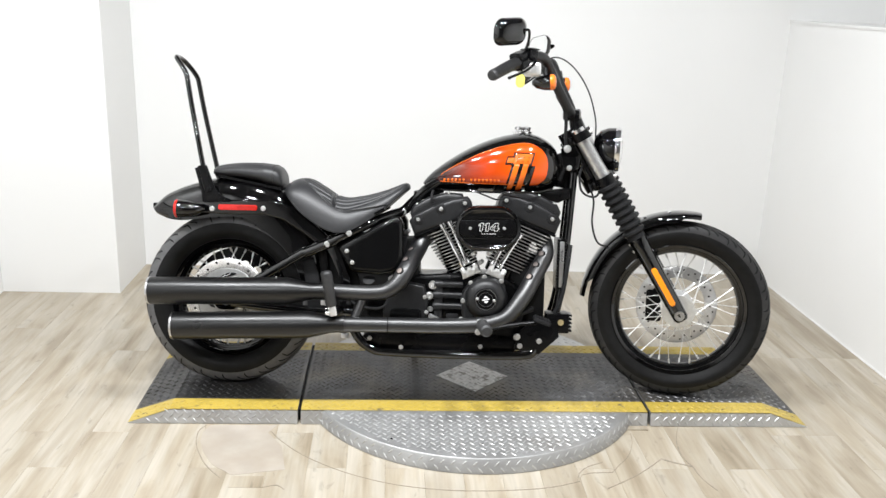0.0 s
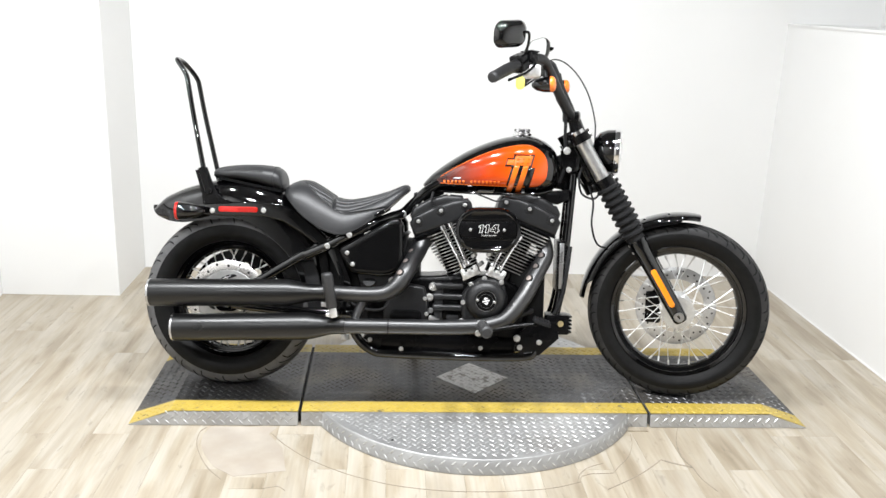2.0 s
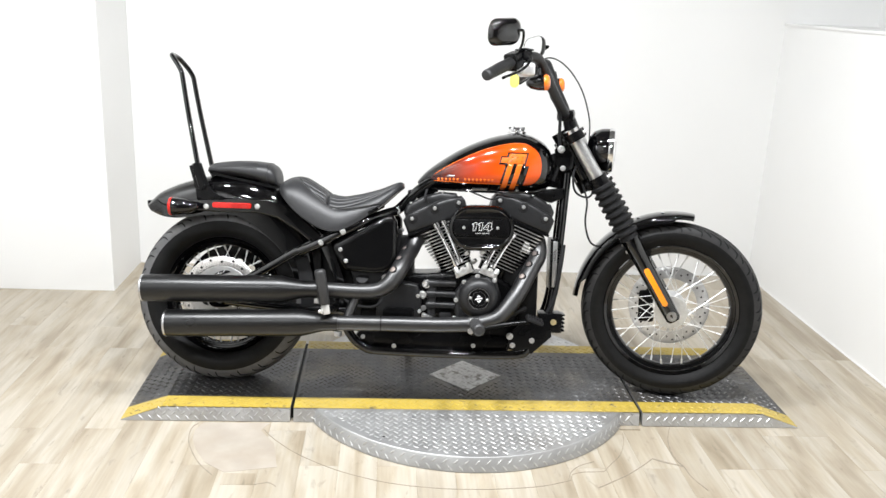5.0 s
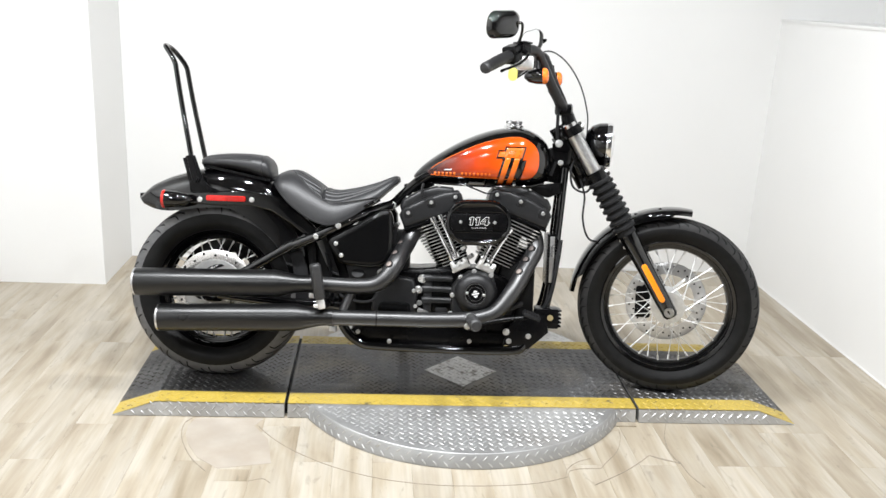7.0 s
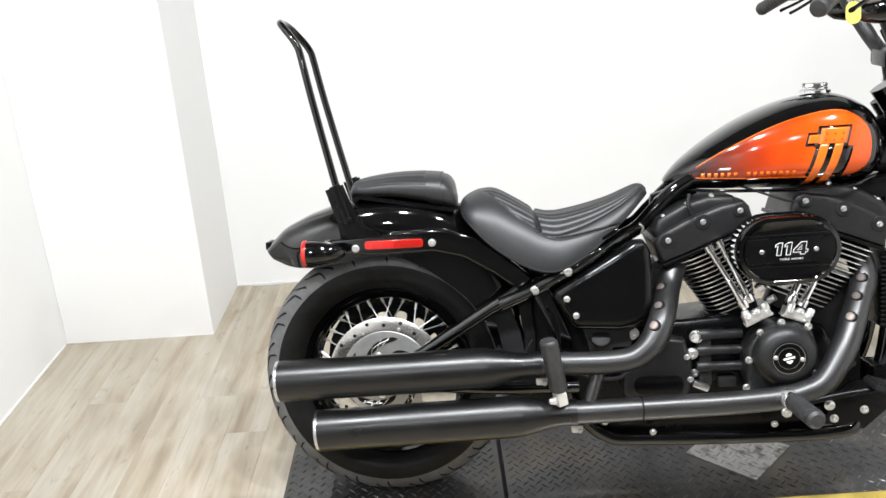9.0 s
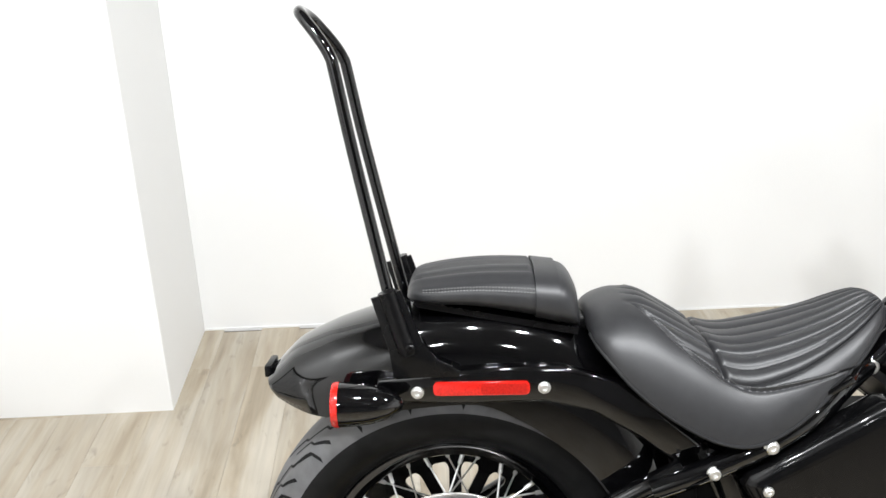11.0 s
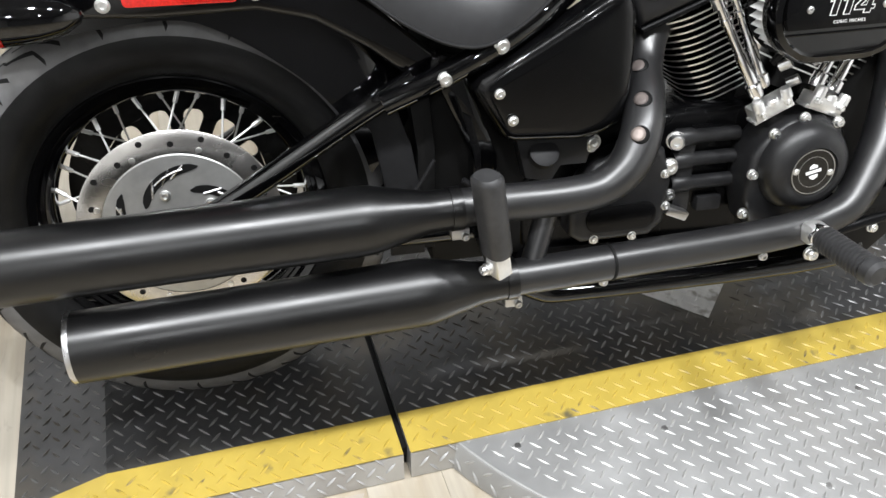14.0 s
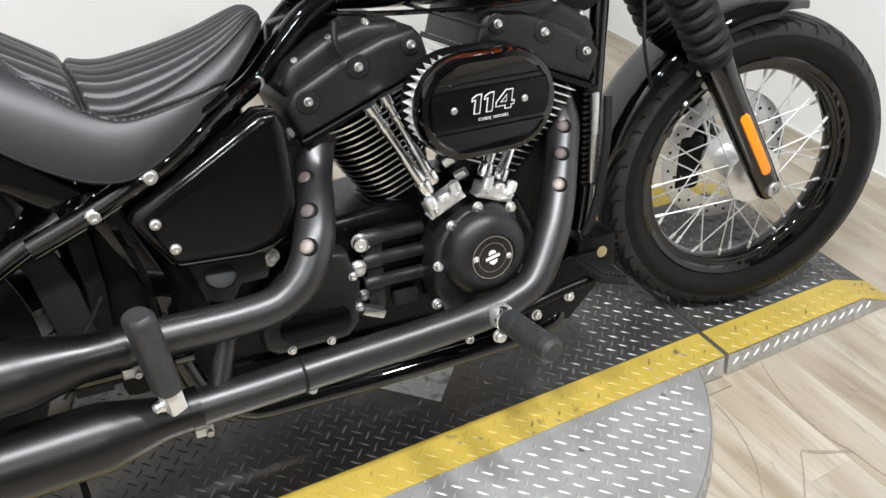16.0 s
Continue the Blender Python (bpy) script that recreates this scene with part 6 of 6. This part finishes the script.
part("sticker", lathe([(0, 0.0), (0.001, 0.0), (0.001, 0.011), (0, 0.011)], (1.205, -0.1105, 0.262), OUT, 18), material("dull_gold_paint", (0.25, 0.20, 0.10), 0.5, grain=(50, 0.2)), rg)
for i in range(5):
    part("cooling_rib", box((1.236, -0.105, 0.228 + i * 0.014), (1.246, -0.025, 0.234 + i * 0.014), 0.001), SATIN, rg)
bolt((1.129, -0.119, 0.194), OUT, rg, 0.008, 0.008)
bolt((1.049, -0.119, 0.207), OUT, rg, 0.010, 0.009)
bolt((1.060, -0.119, 0.174), OUT, rg, 0.008, 0.008)
part("mount_plate", prism([(1.04, 0.16), (1.13, 0.145), (1.20, 0.21), (1.19, 0.27), (1.10, 0.265), (1.05, 0.22)], 0.012, (0, -0.118, 0), 0.003), SATIN, rg)
for bx, bz in ((0.633, 0.160), (0.918, 0.170), (0.52, 0.19)):
    bolt((bx, -0.131, bz), OUT, fr, 0.0065, 0.006, ALLOY)
# wires and hoses about the engine
for pts, r in (([(0.735, -0.10, 0.725), (0.730, -0.112, 0.700), (0.738, -0.115, 0.678)], 0.005), ([(0.86, -0.06, 0.735), (0.92, -0.12, 0.712), (0.97, -0.12, 0.698), (1.02, -0.08, 0.722)], 0.003),
               ([(0.88, -0.12, 0.50), (0.90, -0.13, 0.53), (0.93, -0.13, 0.53), (0.945, -0.12, 0.50)], 0.006), ([(0.60, -0.13, 0.33), (0.55, -0.14, 0.30), (0.47, -0.13, 0.31), (0.40, -0.12, 0.36)], 0.005),
               ([(0.355, -0.13, 0.40), (0.33, -0.13, 0.36), (0.30, -0.13, 0.325)], 0.003), ([(0.61, -0.11, 0.60), (0.640, -0.10, 0.56), (0.63, -0.10, 0.48), (0.64, -0.10, 0.42)], 0.006)):
    cable("hose", pts, r, SOFT, eng)
for (x, o, z) in ((0.64, 0.10, 0.57), (0.88, 0.14, 0.50), (0.935, 0.14, 0.505), (0.905, 0.13, 0.470)):
    part("plug", tube([(x, -o, z), (x + 0.012, -o - 0.01, z + 0.010)], 0.008, 10), ALLOY, eng)
# prop stand on the far side
ks = sub("prop_stand")
part("leg", tube([(0.70, 0.10, 0.20), (0.66, 0.31, 0.066)], 0.011, 12), SATIN, ks, "black prop stand leg")
part("foot", box((0.635, 0.295, 0.049), (0.69, 0.335, 0.063), 0.004), SATIN, ks)
# rear axle and caliper
part("axle_nut", lathe([(0, 0.0), (0, 0.019), (0.012, 0.019), (0.014, 0.0)], (0.0, -0.124, 0.312), OUT, 6), ALLOY, fr)
part("rear_caliper", box((0.075, -0.105, 0.245), (0.165, -0.055, 0.310), 0.012), ALLOY, fr, "bare aluminium rear caliper")

# no piece lies deeper than thing > part > sub-part
for ob in list(bike.children_recursive):
    while ob.parent.parent and ob.parent.parent.parent:
        local = ob.parent.matrix_basis @ ob.matrix_basis
        ob.parent = ob.parent.parent
        ob.matrix_basis = local


# ---- framed mesh panel on the west wall ----
grille = thing("framed_grille", pose(XL, 0, 0), "white board in place of a glowing panel, behind wire mesh in a dark weathered frame", "wall panel")
GY0, GY1, GZ0, GZ1, FW, FDP = -1.55, 0.590, 0.125, 1.345, 0.072, 0.035
# plain white paint stands in for the panel's own glow
part("backboard", box((0.002, GY0 + 0.02, GZ0 + 0.02), (0.008, GY1 - 0.02, GZ1 - 0.02)), TRIM, grille, "white board in place of a glowing panel")
for lo, hi in (((0.001, GY0, GZ0), (FDP, GY1, GZ0 + FW)), ((0.001, GY0, GZ1 - FW), (FDP, GY1, GZ1)), ((0.0012, GY0, GZ0 + FW), (FDP - 0.001, GY0 + FW, GZ1 - FW)), ((0.0012, GY1 - FW, GZ0 + FW), (FDP - 0.001, GY1, GZ1 - FW))):
    part("frame_rail", box(lo, hi, 0.004), DARKWOOD, grille, "dark weathered frame rail")
for i in range(8):
    for z in (GZ0 + FW / 2, GZ1 - FW / 2):
        part("screw", lathe([(0, 0.009), (0.003, 0.008), (0.004, 0)], (FDP, GY1 - 0.03 - i * 0.30, z), (1, 0, 0), 10), STEEL, grille)
for i in range(1, 4):
    part("screw", lathe([(0, 0.009), (0.003, 0.008), (0.004, 0)], (FDP - 0.001, GY1 - FW / 2, GZ0 + i * 0.30), (1, 0, 0), 10), STEEL, grille)
verts, faces = [], []


def wire(a, b, r=0.0011):
    a, b = Vector(a), Vector(b)
    d = (b - a).normalized()
    u = Vector((1, 0, 0))
    v = d.cross(u)
    k = len(verts)
    for q in (a, b):
        for e in (u, v, -u, -v):
            verts.append(q + e * r)
    for i in range(4):
        faces.append((k + i, k + (i + 1) % 4, k + 4 + (i + 1) % 4, k + 4 + i))


ya, yb_, za, zb_ = GY0 + FW, GY1 - FW, GZ0 + FW, GZ1 - FW
step = 0.032
n = int(((yb_ - ya) + (zb_ - za)) / step)
for i in range(1, n):
    c = i * step
    y0, z0 = (ya + c, za) if c < yb_ - ya else (yb_, za + c - (yb_ - ya))
    y1, z1 = (ya, za + c) if c < zb_ - za else (ya + c - (zb_ - za), zb_)
    wire((0.020, y0, z0), (0.020, y1, z1))
    wire((0.0225, ya + yb_ - y0, z0), (0.0225, ya + yb_ - y1, z1))
me = bpy.data.meshes.new("wire_mesh")
me.from_pydata(verts, [], faces)
me.materials.append(STEEL)
ob = new("wire_mesh", me)
ob.parent = grille
ob["kind"] = "stuff"

# ---- base joint lines, floor cuts ----
for nm, lo, hi in (("baseboard", (XL, YF, -0.006), (XL + 0.004, 1.31, 0.006)), ("baseboard", (-1.66, YB - 0.004, -0.006), (XR, YB, 0.006)), ("baseboard", (XR - 0.004, YF, -0.006), (XR, YB - 0.004, 0.006))):
    tagged(part(nm, box(lo, hi), TRIM, None, smooth=False), "thin white sealant bead at the foot of the wall", "baseboard", kind="structure")


def cut(pts, w, label, curved=True, mat=None):
    pp = smooth_path([(x, y, 0.0012) for x, y in pts], 8) if curved else [Vector((x, y, 0.0012)) for x, y in pts]
    bm = bmesh.new()
    rings = []
    for i, q in enumerate(pp):
        t = (pp[min(i + 1, len(pp) - 1)] - pp[max(i - 1, 0)]).normalized()
        nn = Vector((-t.y, t.x, 0)) * w * (0.35 if i in (0, len(pp) - 1) else 0.8 + 0.4 * noise.noise(q * 30)) / 2
        rings.append([q - nn - Vector((0, 0, 0.003)), q + nn - Vector((0, 0, 0.003)), q + nn, q - nn])
    bridge(bm, rings)
    return tagged(part("floor_cut", bm, mat or SAWCUT, None, smooth=False), label, "floor joint", kind="structure")


arc = [(-0.715, -0.055), (-0.664, -0.130), (-0.580, -0.220), (-0.450, -0.315), (-0.300, -0.383), (-0.150, -0.415), (-0.020, -0.422), (0.100, -0.416), (0.205, -0.400), (0.300, -0.366)]
cut(arc, 0.0024, "thin circular saw cut in the vinyl floor", True, SAWCUT)
cut([(0.300, -0.366), (0.312, -0.330), (0.345, -0.316), (0.420, -0.312)], 0.0024, "thin stepped cut in the vinyl floor", False)
cut([(0.420, -0.312), (0.450, -0.270), (0.500, -0.205), (0.535, -0.120), (0.548, -0.050)], 0.0022, "thin cut in the vinyl floor")
cut([(-0.945, -0.010), (-0.962, -0.050), (-0.957, -0.120), (-0.935, -0.190), (-0.890, -0.280), (-0.835, -0.350)], 0.0036, "dark crack beside a pale floor patch")
cut([(0.734, -0.005), (0.712, -0.060), (0.694, -0.118), (0.684, -0.190), (0.688, -0.245), (0.698, -0.276), (0.704, -0.346), (0.730, -0.420)], 0.0035, "dark crack in the vinyl floor")
cut([(0.606, -0.226), (0.640, -0.248), (0.698, -0.275)], 0.009, "chipped edge in the vinyl floor")
cut([(0.606, -0.226), (0.560, -0.272), (0.500, -0.325), (0.430, -0.375), (0.380, -0.408)], 0.0034, "dark crack in the vinyl floor")
cut([(0.400, -0.250), (0.346, -0.277), (0.310, -0.317), (0.292, -0.365)], 0.0024, "thin crack in the vinyl floor")
cut([(-0.700, -0.405), (-0.655, -0.392), (-0.628, -0.415)], 0.003, "short curved gouge in the vinyl floor")
# pale repair patches let into the floor, and a sliver of board under the ramp joint
PATCH = material("pale_floor_filler", (0.385, 0.345, 0.295), 0.45, grain=(9, 0.10), bump=(60, 0.15, 0.002), wear=(5, (0.33, 0.28, 0.22), 0.42, 0.7))
for outline, label in (([(-0.930, -0.008), (-0.948, -0.060), (-0.943, -0.125), (-0.918, -0.195), (-0.872, -0.275), (-0.800, -0.335), (-0.640, -0.300), (-0.668, -0.150), (-0.725, -0.060), (-0.700, -0.008)], "pale smooth filler patch in the vinyl floor"),):
    bm = bmesh.new()
    bridge(bm, [[(x, y, -0.003) for x, y in outline], [(x, y, 0.0008) for x, y in outline]])
    tagged(part("floor_patch", bm, PATCH, None, smooth=False), label, "floor patch", kind="structure")
for lo, hi in (((-0.800, -0.405, -0.003), (-0.700, -0.340, 0.0009)), ((0.545, -0.030, -0.003), (0.618, -0.002, 0.004))):
    tagged(part("floor_patch", box(lo, hi), WOOD, None, smooth=False), "small offcut of oak vinyl let into the floor", "floor patch", kind="structure")

# ---- floor planks ----
PLW, PLL = 0.125, 0.92
plank_me = {}


def plank_mesh(w, l):
    key = (round(w, 3), round(l, 3))
    if key not in plank_me:
        bm = bmesh.new()
        g = 0.00015
        a = [(g, g), (w - g, g), (w - g, l - g), (g, l - g)]
        b = 0.0004
        c = [(g + b, g + b), (w - g - b, g + b), (w - g - b, l - g - b), (g + b, l - g - b)]
        bridge(bm, [[(x, y, -0.0055) for x, y in a], [(x, y, -0.0004) for x, y in a], [(x, y, 0.0) for x, y in c]])
        bmesh.ops.recalc_face_normals(bm, faces=bm.faces)
        me = bpy.data.meshes.new("plank")
        bm.to_mesh(me)
        bm.free()
        me.materials.append(WOOD)
        plank_me[key] = me
    return plank_me[key]


rng = random.Random(5)
x = XL
col = 0
while x < XR - 0.01:
    w = min(PLW, XR - x)
    y = YF - rng.choice([0.0, 0.23, 0.46, 0.69])
    while y < YB:
        y0, y1 = max(y, YF), min(y + PLL, YB)
        if y1 - y0 > 0.05:
            ob = new("plank", plank_mesh(w, y1 - y0))
            ob.parent = floor
            ob.location = (x, y0, 0)
        y += PLL
    x += w
    col += 1
